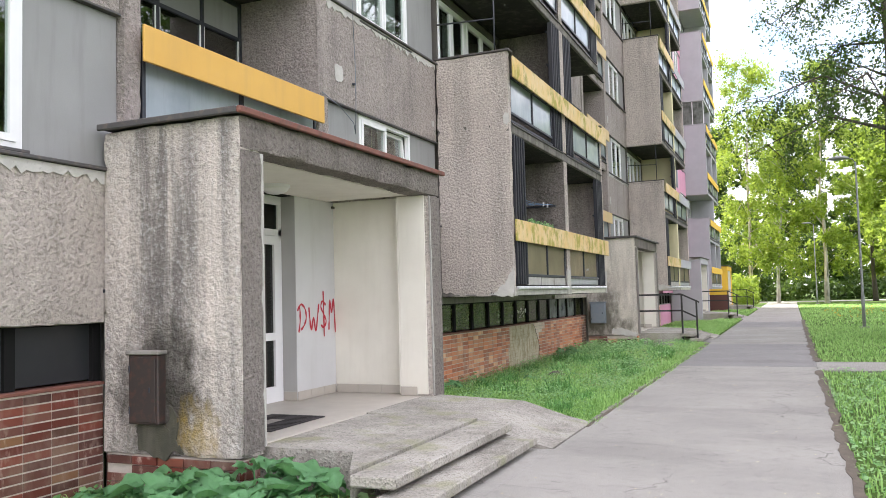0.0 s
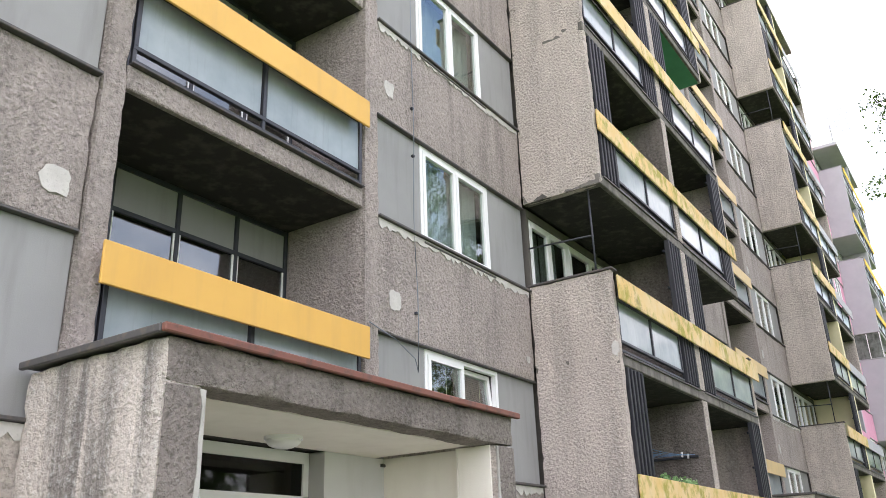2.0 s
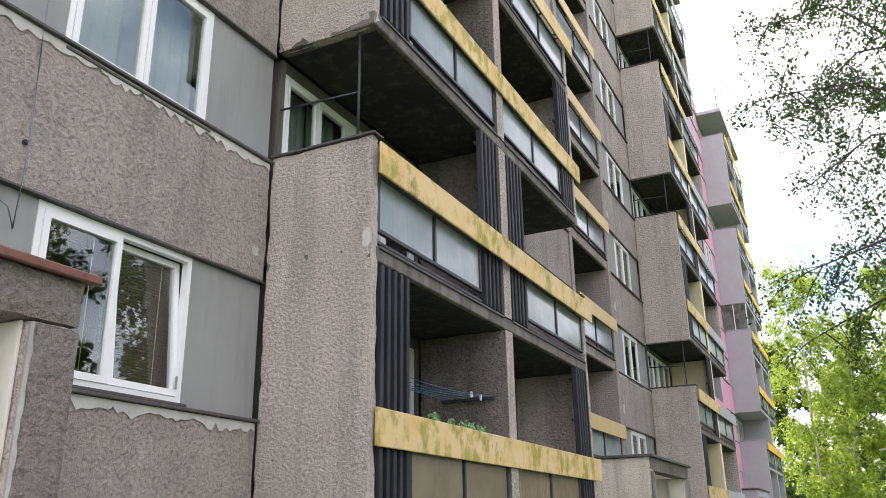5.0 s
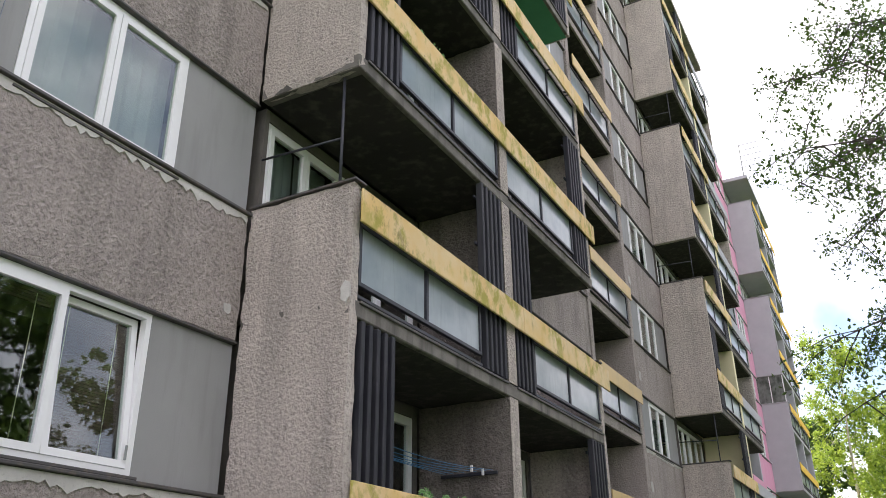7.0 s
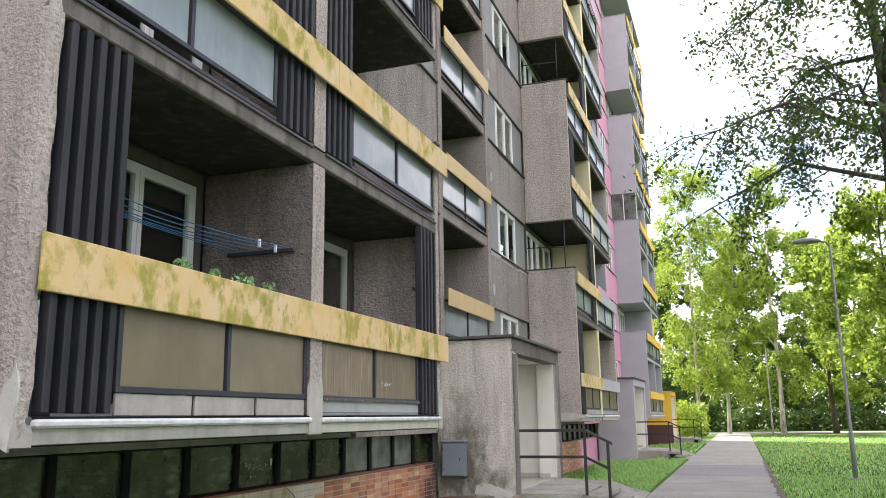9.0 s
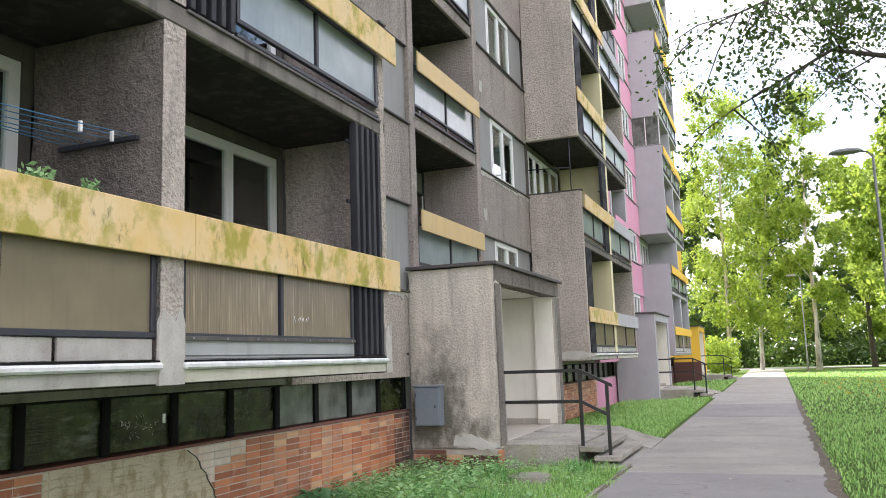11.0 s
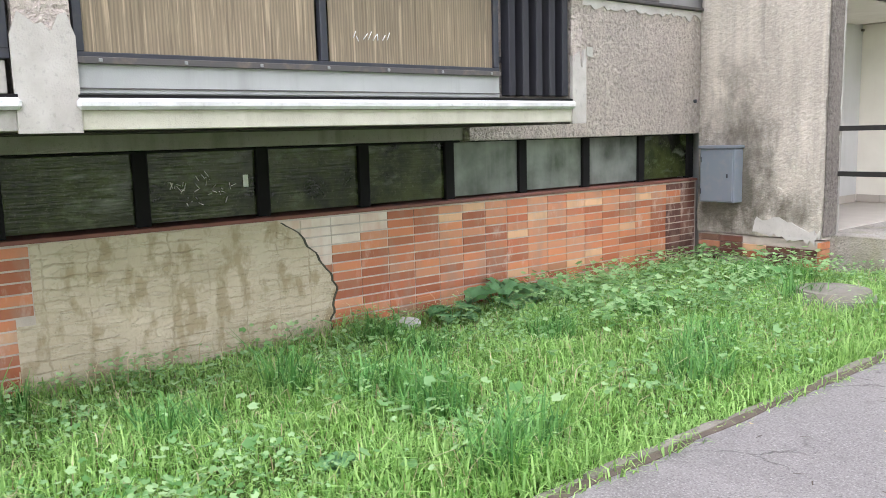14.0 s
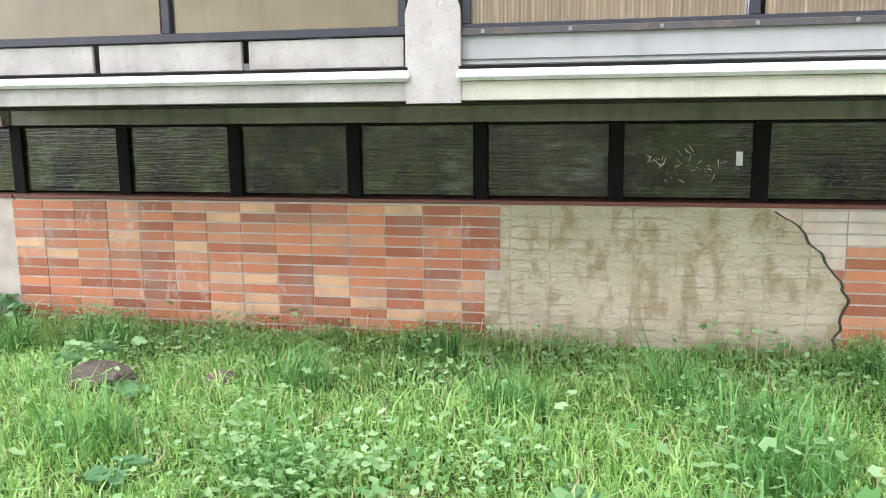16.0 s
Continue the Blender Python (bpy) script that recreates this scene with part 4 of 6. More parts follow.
    block("plaster", M_PLASTER, box, x0, xf - 0.3, ya, yb, 2.77, 2.797, 0)
    block("inner_wall", M_GREYPLASTER, box, x0 - 0.5, x0 + 0.02, yb - 0.79, yb + 0.127, 0.29, 2.768, 0.006)
    block("wall_coat", M_WHITEWALL, box, x0 + 0.0204, x0 + 0.0224, yb - 0.787, yb + 0.126, 0.292, 2.766, 0)
    block("inner_wall", M_GREYPLASTER, box, x0 - 0.5, x0 + 0.02, ya + 0.024, ya + 0.72, 0.29, 2.768, 0.006)
    for a, b, c, d in ((x0 + 0.024, x0 + 0.036, yb - 0.79, yb + 0.1), (x0 - 0.16, x0 + 0.024, yb - 0.804, yb - 0.792), (x0 + 0.04, xf - 0.44, yb + 0.105, yb + 0.125), (xf - 0.43, xf - 0.2, yb - 0.045, yb - 0.025)):
        n = max(1, round(max(b - a, d - c) / 0.3))
        for i in range(n):
            if b - a > d - c:
                block("skirting_tile", M_TILE, box, a + (b - a) * i / n + 0.002, a + (b - a) * (i + 1) / n - 0.002, c, d, 0.282, 0.39, 0.003)
            else:
                block("skirting_tile", M_TILE, box, a, b, c + (d - c) * i / n + 0.002, c + (d - c) * (i + 1) / n - 0.002, 0.282, 0.39, 0.003)
    # the door
    xd = -5.74
    da, db = ya + 0.725, yb - 0.795
    dm = (da + db) / 2
    bm = bmesh.new()
    for q in ((da, db, 2.66, 2.765), (da, db, 2.28, 2.36), (da, da + 0.07, 0.28, 2.66), (db - 0.07, db, 0.28, 2.66)):
        box_bm(xd - 0.06, xd, *q, bm)
    door = part("door", bm, M_PVC, bld, "white glazed double entrance door")
    p = block("transom_pane", M_DOORGLASS, door, xd - 0.03, xd - 0.022, da + 0.07, db - 0.07, 2.36, 2.66, 0)
    for a, b in ((da + 0.073, dm - 0.003), (dm + 0.003, db - 0.073)):
        bm = bmesh.new()
        for q in ((a, b, 0.285, 0.47), (a, b, 2.17, 2.275), (a, a + 0.095, 0.47, 2.17), (b - 0.095, b, 0.47, 2.17), (a + 0.095, b - 0.095, 1.02, 1.11)):
            box_bm(xd - 0.05, xd + 0.012, *q, bm)
        part("leaf", bm, M_PVC, door)
        for z0, z1 in ((0.47, 1.02), (1.11, 2.17)):
            block("pane", M_DOORGLASS, door, xd - 0.025, xd - 0.018, a + 0.095, b - 0.095, z0, z1, 0)
    tube("handle", M_STEEL, door, [(xd + 0.05, dm + 0.05, 1.25), (xd + 0.06, dm + 0.05, 1.3), (xd + 0.05, dm + 0.15, 1.3)], 0.012)
    # floor and steps
    tagged(block("floor", M_TILE, None, xd - 0.1, xf - 0.12, ya - 0.001, yb + 0.149, -0.2, 0.28, 0.004), "beige tiled entrance floor", "floor", "", "structure")
    near_end = ya - (0.62 if y0 < 10 else 0.1)
    far_end = yb - 1.5
    corner = ya + 0.08 if y0 < 10 else near_end + 0.02
    tagged(prism("landing", M_LANDING, None, [(xf - 0.122, corner), (-3.3, corner), (-2.96, near_end + 0.04), (-2.96, far_end), (xf - 0.122, far_end)], "z", -0.3, 0.268), "worn concrete landing in front of the entrance", "landing", "", "structure")
    tagged(prism("ramp", M_LANDING, None, [(xf - 0.122, -0.3), (-2.2, -0.3), (-2.2, 0.002), (-2.5, 0.07), (-3.0, 0.225), (xf - 0.122, 0.281)], "y", far_end + 0.002, yb + 0.18), "sloping concrete apron beside the steps", "ramp", "", "structure")
    tagged(block("step", M_LANDING, None, -2.945, -2.58, near_end, far_end - 0.03, 0.165, 0.25, 0.012), "thick worn concrete step slab with open riser", "step", "entrance steps", "structure")
    tagged(block("step", M_LANDING, None, -2.72, -2.33, near_end - 0.05, far_end - 0.06, 0.04, 0.12, 0.012), "low worn concrete step slab at the path", "step", "entrance steps", "structure")
    # dark bed drawn for the shaded void below the step slabs
    tagged(block("step_bed", M_SOIL_VOID, None, -2.956, -2.7, near_end + 0.02, far_end - 0.005, -0.2, -0.012, 0.004), "dark soil bed standing in for the shaded void under the entrance steps", "soil", "", "structure")
    tagged(block("path_margin", M_ASPHALT, None, -2.698, PATH_L - 0.003, near_end - 0.35, far_end - 0.006, -0.2, -0.003, 0.004), "asphalt of the footpath reaching up to the steps", "path", "", "structure")
    # bearers take the soil colour so the space under the steps reads shaded
    for y in (near_end + 0.45, far_end - 0.5):
        tagged(block("step_bearer", M_SOIL_VOID, None, -2.94, -2.75, y, y + 0.2, -0.15, 0.162, 0.01), "bearer darkened for the shade under the entrance steps", "step", "", "structure")
        tagged(block("step_bearer", M_SOIL_VOID, None, -2.68, -2.4, y + 0.22, y + 0.4, -0.15, 0.037, 0.01), "bearer darkened for the shade under the entrance steps", "step", "", "structure")
    if pal is SUNNY:
        block("base_coat", M_BROWNBASE, box, x0, xf + 0.012, y0 - 0.012, y0 - 0.002, -0.25, 1.05, 0)
        block("base_coat", M_BROWNBASE, box, xf + 0.002, xf + 0.012, y0, ya - 0.002, -0.25, 1.05, 0)
    if railing:
        r = thing("handrail", "black painted square steel handrail beside the entrance steps", "handrail", "entrance handrails", (-2.9, y0 + 0.28, 0))
        yr = y0 + 0.28
        for x, z0, z1 in ((-2.9, 0.1, 1.36), (-2.5, 0.0, 1.16)):
            block("post", M_RAIL, r, x - 0.025, x + 0.025, yr - 0.025, yr + 0.025, z0, z1, 0.004)
        for z in (1.36, 0.9):
            prism("rail", M_RAIL, r, [(-4.1, z - 0.025), (-2.9, z - 0.025), (-2.42, z - 0.26), (-2.42, z - 0.21), (-2.9, z + 0.025), (-4.1, z + 0.025)] if z > 1 else
                  [(-4.1, z - 0.025), (-2.9, z - 0.025), (-2.5, z - 0.22), (-2.5, z - 0.17), (-2.9, z + 0.025), (-4.1, z + 0.025)], "y", yr - 0.024, yr + 0.024)
    return box


BAYS = [(flats, 2.0, GREY, None), (flats, 20.35, GREY, None), (flats_pink, 38.7, PINK, None), (flats_yellow, 57.05, SUNNY, None)]
for bld, y, pal, _ in BAYS:
    window_bay(bld, y, y + 3.68, pal, y < 3)
    loggia_bay(bld, y + 3.68, y + 7.3, pal)
    window_bay(bld, y + 7.3, y + 11.0, pal, y < 3)
    porch(bld, y + 3.45, pal, y > 10)
balcony_tower(flats, 13.0, GREY)
balcony_tower(flats, 31.35, GREY, dict(board=M_LIGHTGREY))
balcony_tower(flats_pink, 49.7, PINK)

# rooms, roof and rear walls close the block
for bld, a, b in ((flats, 2.0, 38.7), (flats_pink, 38.7, 57.05), (flats_yellow, 57.05, 68.05)):
    block("rear_wall", M_RENDER, bld, -17.2, -17.0, a, b, 0, TOP + 0.75, 0)
    block("roof", M_FLASH, bld, -17.0, XF - 0.22, a + 0.002, b - 0.002, TOP + 0.3, TOP + 0.5, 0)
    for k in range(NF):
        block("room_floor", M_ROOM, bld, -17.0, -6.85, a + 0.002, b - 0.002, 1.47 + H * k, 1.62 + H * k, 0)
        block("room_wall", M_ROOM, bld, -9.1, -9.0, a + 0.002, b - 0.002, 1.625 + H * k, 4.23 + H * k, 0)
block("end_wall", M_RENDER, flats, -17.0, XF - 0.22, 1.8, 1.998, 0, TOP + 0.75, 0)
block("end_wall", M_SUNYELLOW, flats_yellow, -17.0, XF + 0.1, 68.052, 68.25, 0, TOP + 0.75, 0)

# ---- plinth: basement windows and brick ----
def plinth(bld, y0, y1, pal, windows=True):
    w = block("plinth", M_MORTAR if pal is GREY else pal["base"], bld, -6.0, -5.624, y0, y1, -0.3, 0.80, 0, "brick-faced plinth")
    block("plinth_sill", M_RUST if pal is GREY else M_CONCRETE, bld, -5.95, -5.604, y0, y1, 0.802, 0.83, 0.004)
    block("lintel", M_CONCRETE, bld, -6.0, -5.66, y0, y1, 1.352, 1.468, 0.004)
    n = max(1, round((y1 - y0) / 0.907))
    s = (y1 - y0) / n
    for i in range(n):
        a, b = y0 + i * s, y0 + (i + 1) * s
        pale = 19.9 < a < 22.4
        f = block("basement_window", M_PALEGLASS if pale else (M_SLATEPANE if a < 6 else M_BASEGLASS), bld, -5.75, -5.735, a + 0.03, b - 0.03, 0.85, 1.335, 0, "grimy basement window pane")
        block("mullion", M_BLACK, bld, -5.77, -5.70, b - 0.05, b + 0.05, 0.832, 1.35, 0.004)
    block("window_rail", M_BLACK, bld, -5.77, -5.705, y0 + 0.04, y1 - 0.04, 1.33, 1.349, 0.003)
    return w


plinths = [plinth(flats, 2.0, 5.5, GREY), plinth(flats, 13.0, 23.86, GREY), plinth(flats, 9.45, 12.99, GREY),
           plinth(flats, 27.7, 38.7, GREY), plinth(flats_pink, 38.7, 42.3, PINK), plinth(flats_pink, 46.0, 57.05, PINK), plinth(flats_yellow, 57.05, 60.6, SUNNY), plinth(flats_yellow, 64.3, 68.05, SUNNY)]

# ---- street lamps ----
def street_lamp(x, y, h):
    lamp = thing("street_lamp", "grey galvanised street lamp with a flat oval head", "street lamp", "street lamps", (x, y, 0))
    tube("pole", M_GALV, lamp, [(x, y, 0.0), (x, y, 1.1), (x, y, 1.14), (x, y, h)], 0.05, 10, [0.06, 0.06, 0.044, 0.03])
    tube("arm", M_GALV, lamp, [(x, y, h - 0.02), (x - 0.1, y, h + 0.12), (x - 0.4, y, h + 0.18)], 0.025, 8)
    bm = bmesh.new()
    bmesh.ops.create_icosphere(bm, subdivisions=2, radius=1)
    for v in bm.verts:
        v.co = Vector((x - 0.55 + 0.38 * v.co.x, y + 0.16 * v.co.y, h + 0.16 + (0.1 if v.co.z > 0 else 0.06) * v.co.z))
    hd = part("head", bm, M_GALV, lamp)
    hd.location = -lamp.location
    block("foot_collar", M_CONCRETE, lamp, x - 0.15, x + 0.15, y - 0.15, y + 0.15, -0.04, 0.02, 0.01)


street_lamp(2.28, 32.3, 5.85)
street_lamp(1.9, 75.0, 6.6)


# ---- trees ----
rng = np.random.default_rng(7)


def leaf_cloud(name, mat, centres, radii, count, size, parent=None, flat=0.8):
    """Small folded leaves strewn round clump centres."""
    idx = rng.integers(0, len(centres), count)
    off = rng.normal(size=(count, 3))
    off /= np.linalg.norm(off, axis=1)[:, None]
    off *= (rng.random(count) ** 0.5)[:, None]
    p = centres[idx] + off * radii[idx][:, None] * np.array((1, 1, flat))
    u = rng.normal(size=(count, 3))
    u /= np.linalg.norm(u, axis=1)[:, None]
    w = np.cross(u, rng.normal(size=(count, 3)))
    w /= np.linalg.norm(w, axis=1)[:, None]
    s = size * (0.6 + 0.8 * rng.random(count))[:, None]
    v = np.stack((p - u * s, p + w * s * 0.55, p + u * s, p - w * s * 0.55), 1).reshape(-1, 3)
    f = np.arange(count * 4).reshape(-1, 4)
    ob = scatter(name, mat, v, f, parent)
    return ob


def tree(name, x, y, h, spread, bark, leaf, leaves_n, size, label, lean=0.0, droop=0.0, low=0.3, limbs=16, seed=1, twigs=False):
    r = random.Random(seed)
    t = thing(name, label, "tree", "", (x, y, -0.04 if x > -2.3 else -0.17))
    pts = [(x + lean * (k / 6) ** 1.5 * h * 0.2 + r.uniform(-0.12, 0.12) * (k > 0), y + r.uniform(-0.15, 0.15) * (k > 0), (-0.04 if x > -2.3 else -0.17) + h * 0.95 * k / 6) for k in range(7)]
    base = (0.0085 if bark is M_BARK else 0.012) * h
    tube("trunk", bark, t, pts, 0.1, 9, [base * (1.25 if k == 0 else 1) * (1 - 0.88 * k / 6) for k in range(7)])
    cs, rs = [], []
    for i in range(limbs):
        f = low + (0.97 - low) * (i + r.random()) / limbs
        k = min(5, int(f * 6))
        q = f * 6 - k
        p0 = Vector(pts[k]).lerp(Vector(pts[k + 1]), q)
        a = i * 2.4 + r.uniform(-0.5, 0.5)
        reach = spread * (1.15 - f) ** 0.6 * r.uniform(0.65, 1.05) * (0.75 if f < low + 0.1 else 1)
        rise = h * 0.1 * r.uniform(0.2, 1.0)
        d = Vector((math.cos(a), math.sin(a), 0))
        p1 = p0 + d * reach * 0.5 + Vector((0, 0, rise))
        p2 = p0 + d * reach + Vector((0, 0, rise * 1.3 - droop * reach))
        tube("limb", bark, t, [p0, p1, p2], 0.05, 5, [base * 0.38 * (1 - f * 0.6), base * 0.22 * (1 - f * 0.6), 0.012])
        along = [p0.lerp(p1, s * 2) if s < 0.5 else p1.lerp(p2, (s - 0.5) * 2) for s in (0.3, 0.45, 0.6, 0.75, 0.9, 1.0)]
        for q in along:
            for _ in range(2 if twigs else 3):
                c = q + Vector((r.uniform(-1, 1), r.uniform(-1, 1), r.uniform(-0.9, 0.6) - droop * 0.8)) * spread * 0.2
                if twigs:
                    m = q.lerp(c, 0.5) + Vector((0, 0, 0.12))
                    tube("twig", bark, t, [q, m, c], 0.01, 4, [0.02, 0.013, 0.005])
                    for s in (0.45, 0.75, 1.0):
                        cs.append(q.lerp(c, s))
                        rs.append(spread * r.uniform(0.035, 0.075))
                else:
                    cs.append(c)
                    rs.append(spread * r.uniform(0.05, 0.15))
    cr = leaf_cloud("crown", leaf, np.array(cs), np.array(rs), leaves_n, size, t, 1.0 + droop)
    cr.location = -t.location
    return t


BIRCH = "tall birch with white bark and bright spring leaves"
MAPLE = "broad leafy tree with dark trunk on the lawn"
tree("tree", -3.4, 80.0, 23, 5.2, M_BARK, M_LEAF, 22000, 0.125, BIRCH, 0.1, 0.5, 0.12, 26, 3)
tree("tree", -1.2, 83.0, 19, 4.0, M_BARK, M_LEAF, 14000, 0.125, BIRCH, 0.5, 0.5, 0.14, 20, 4)
tree("tree", 2.8, 79.0, 22, 3.6, M_BARK, M_LEAF, 14000, 0.125, BIRCH, 0.0, 0.5, 0.14, 22, 5)
tree("tree", 9.0, 66.0, 16, 5.4, M_BARKDARK, M_LEAF, 18000, 0.16, MAPLE, 0.0, 0.1, 0.2, 18, 6)
tree("tree", 14.5, 62.0, 17, 6.2, M_BARKDARK, M_LEAFDARK, 26000, 0.15, MAPLE, 0.0, 0.1, 0.18, 18, 7)
tree("tree", 7.0, 84.0, 17, 5.5, M_BARKDARK, M_LEAF, 20000, 0.16, MAPLE, 0.0, 0.1, 0.18, 18, 8)
tree("tree", 17.0, 78.0, 17, 6.0, M_BARKDARK, M_LEAF, 20000, 0.17, MAPLE, 0.0, 0.1, 0.18, 18, 9)
tree("tree", -8.0, 96.0, 20, 6.5, M_BARKDARK, M_LEAFDARK, 24000, 0.2, "tall dark tree behind the road", 0.0, 0.1, 0.05, 20, 10)
tree("tree", 0.5, 104.0, 20, 6.5, M_BARKDARK, M_LEAFDARK, 24000, 0.2, "tall dark tree behind the road", 0.0, 0.1, 0.05, 20, 11)
tree("tree", 10.0, 106.0, 20, 7.0, M_BARKDARK, M_LEAFDARK, 24000, 0.2, "tall dark tree behind the road", 0.0, 0.1, 0.05, 20, 12)
tree("tree", 22.0, 102.0, 20, 7.0, M_BARKDARK, M_LEAFDARK, 24000, 0.2, "tall dark tree behind the road", 0.0, 0.1, 0.05, 20, 13)
tree("tree", 2.8, 26.0, 17, 6.6, M_BARKDARK, M_LEAFDARK, 46000, 0.048, "slender tree with fine hanging twigs beside the path", 0.0, 0.25, 0.34, 34, 14, True)
for x, y, s, h in ((22, 3, 32, 14), (26, 17, 33, 15), (20, 40, 34, 15), (17.5, 10.5, 36, 14), (16.5, 20.0, 37, 13), (15, 33, 41, 18), (22, 29, 42, 17)):
    tree("tree", x, y, h, 6.5, M_BARKDARK, M_LEAFDARK, 9000, 0.2, "leafy tree across the lawn", 0.0, 0.1, 0.15, 14, s)

far = np.array([(x, 122.0 + 9 * math.sin(x * 0.37), 3.0 + 3.2 * (k % 3) + 1.5 * math.sin(x * 0.8)) for k, x in enumerate(np.arange(-60, 100, 0.8))])
tagged(leaf_cloud("far_woods", M_LEAFDARK, far, np.full(len(far), 3.4), 30000, 0.42), "dark green woods closing the view", "woods", "", "stuff")

# hedge beyond the road
hc = np.array([(x, 97.0 + 1.2 * math.sin(x * 1.3), 1.0 + 0.5 * math.sin(x * 0.9)) for x in np.arange(-40, 60, 1.1)])
tagged(leaf_cloud("hedge", M_LEAFDARK, hc, np.full(len(hc), 1.7), 26000, 0.22), "dark green hedge and bushes behind the road", "hedge", "", "stuff")
bc = np.array([(-4.3 + 1.3 * math.sin(k * 2.1), 75.0 + 1.5 * math.cos(k * 1.7), 0.5 + 0.42 * (k % 5) - 0.15 * abs(math.sin(k * 2.1))) for k in range(16)])
tagged(leaf_cloud("bush", M_LEAF, bc, np.full(16, 0.75), 4200, 0.11), "light green bush beside the footpath", "bush", "", "stuff")


# ---- grass ----
def grass(name, x0, x1, y0, y1, count, low, high, width, label, keep=None, mat=M_BLADE):
    """Bent blades, thicker in clumps."""
    p = np.stack((rng.uniform(x0, x1, count), rng.uniform(y0, y1, count)), 1)
    if keep is not None:
        p = p[keep(p)]
    n = len(p)
    clump = 0.5 + 0.5 * np.sin(p[:, 0] * 3.1 + 1.7 * np.sin(p[:, 1] * 2.3)) * np.sin(p[:, 1] * 2.7 + 1.3 * np.sin(p[:, 0] * 4.1))
    h = (low + (high - low) * clump * rng.random(n)) * (0.7 + 0.6 * rng.random(n))
    a = rng.uniform(0, 2 * math.pi, n)
    d = np.stack((np.cos(a), np.sin(a), np.zeros(n)), 1)
    s = np.stack((-np.sin(a), np.cos(a), np.zeros(n)), 1) * (width * (0.6 + 0.8 * rng.random(n)))[:, None]
    lean = (0.3 + 1.3 * rng.random(n) ** 1.5)[:, None] * h[:, None]
    b = np.concatenate((p, ground_z(p[:, 0])[:, None] - 0.005), 1)
    up, droop = np.array((0, 0, 1.0)), np.mod(a * 37.7, 1.0) ** 1.4
    m = b + d * lean * (0.25 + 0.15 * droop)[:, None] + up * (h * (0.6 + 0.18 * droop))[:, None]
    t = b + d * lean * (0.85 + 0.25 * droop)[:, None] + up * (h * (0.95 - 0.4 * droop))[:, None]
    v = np.stack((b - s, b + s, m + s * 0.8, m - s * 0.8, t + s * 0.1, t - s * 0.1), 1).reshape(-1, 3)
    k = np.arange(n)[:, None] * 6
    f = np.concatenate((k + np.array([[0, 1, 2, 3]]), k + np.array([[3, 2, 4, 5]])), 0)
    return tagged(scatter(name, mat, v, f), label, "grass", "", "stuff")


grass("grass", -5.6, -2.26, 9.7, 23.9, 110000, 0.04, 0.22, 0.0045, "long uncut green grass between wall and path")
tuft = rng.uniform((-5.4, 10.0), (-2.5, 23.6), (34, 2))


def in_tufts(p):
    """True near the middle of a taller tuft."""
    keep = np.zeros(len(p), bool)
    for cx, cy in tuft:
        keep |= (p[:, 0] - cx) ** 2 + (p[:, 1] - cy) ** 2 < 0.035
    return keep


grass("grass", -5.6, -2.26, 9.7, 23.9, 60000, 0.16, 0.4, 0.005, "taller tufts standing out of the long grass", in_tufts, M_BLADEDARK)
grass("grass", -2.45, -2.12, 9.1, 23.9, 8000, 0.04, 0.14, 0.004, "short grass creeping over the kerb")
grass("grass", -5.4, -2.3, 28.2, 42.0, 26000, 0.06, 0.2, 0.009, "green grass strip beside the second entrance")
grass("grass", -5.4, -2.3, 46.5, 61.0, 14000, 0.06, 0.2, 0.014, "green grass strip farther along the block")
grass("grass", 0.42, 7.0, 6.0, 34.0, 46000, 0.05, 0.14, 0.008, "mown lawn with taller tufts beside the path", lambda p: (p[:, 1] < 16.05) | (p[:, 1] > 17.95))
grass("grass", 0.42, 16.0, 34.0, 72.0, 30000, 0.06, 0.16, 0.018, "mown lawn under the trees")


def weeds(name, x0, x1, y0, y1, count, size, label, z0=0.03, z1=0.22):
    """Broad little leaves of clover and cranesbill in patches."""
    c = np.stack((rng.uniform(x0, x1, 160), rng.uniform(y0, y1, 160)), 1)
    i = rng.integers(0, 160, count)
    p = c[i] + rng.normal(size=(count, 2)) * 0.16
    p[:, 0] = np.clip(p[:, 0], x0, x1)
    z = rng.uniform(z0, z1, count) + ground_z(p[:, 0])
    a = rng.uniform(0, 2 * math.pi, count)
    s = size * (0.5 + rng.random(count))
    tilt = rng.uniform(-0.5, 0.5, (count, 2))
    ring = [np.concatenate((p, (z - 0.25 * s)[:, None]), 1)]
    for k in range(10):
        q = a + k * math.pi / 5
        r = s * (1.12 if k % 2 else 0.86) * (0.35 if k == 0 else 1.0)
        ring.append(np.stack((p[:, 0] + r * np.cos(q), p[:, 1] + r * np.sin(q), z + r * (tilt[:, 0] * np.cos(q) + tilt[:, 1] * np.sin(q))), 1))
    v = np.stack(ring, 1).reshape(-1, 3)
    k = np.arange(count)[:, None] * 11
    f = np.concatenate([k + np.array([[0, 1 + 2 * j, 2 + 2 * j, 1 + (2 * j + 2) % 10]]) for j in range(5)], 0)
    return tagged(scatter(name, M_WEED, v, f), label, "weeds", "", "stuff")


weeds("weeds", -5.5, -2.35, 10.0, 23.8, 14000, 0.013, "patches of broad-leaved weeds in the long grass")
weeds("weeds", 0.45, 3.0, 5.0, 16.0, 6000, 0.017, "clover and weeds at the edge of the lawn", 0.0, 0.1)
fl = np.stack((rng.uniform(1.5, 11, 260), rng.uniform(38, 60, 260), rng.uniform(0.1, 0.2, 260)), 1)
tagged(leaf_cloud("dandelions", M_SUNYELLOW, fl, np.full(260, 0.03), 900, 0.03), "scattered yellow dandelion flowers on the lawn", "flowers", "", "stuff")


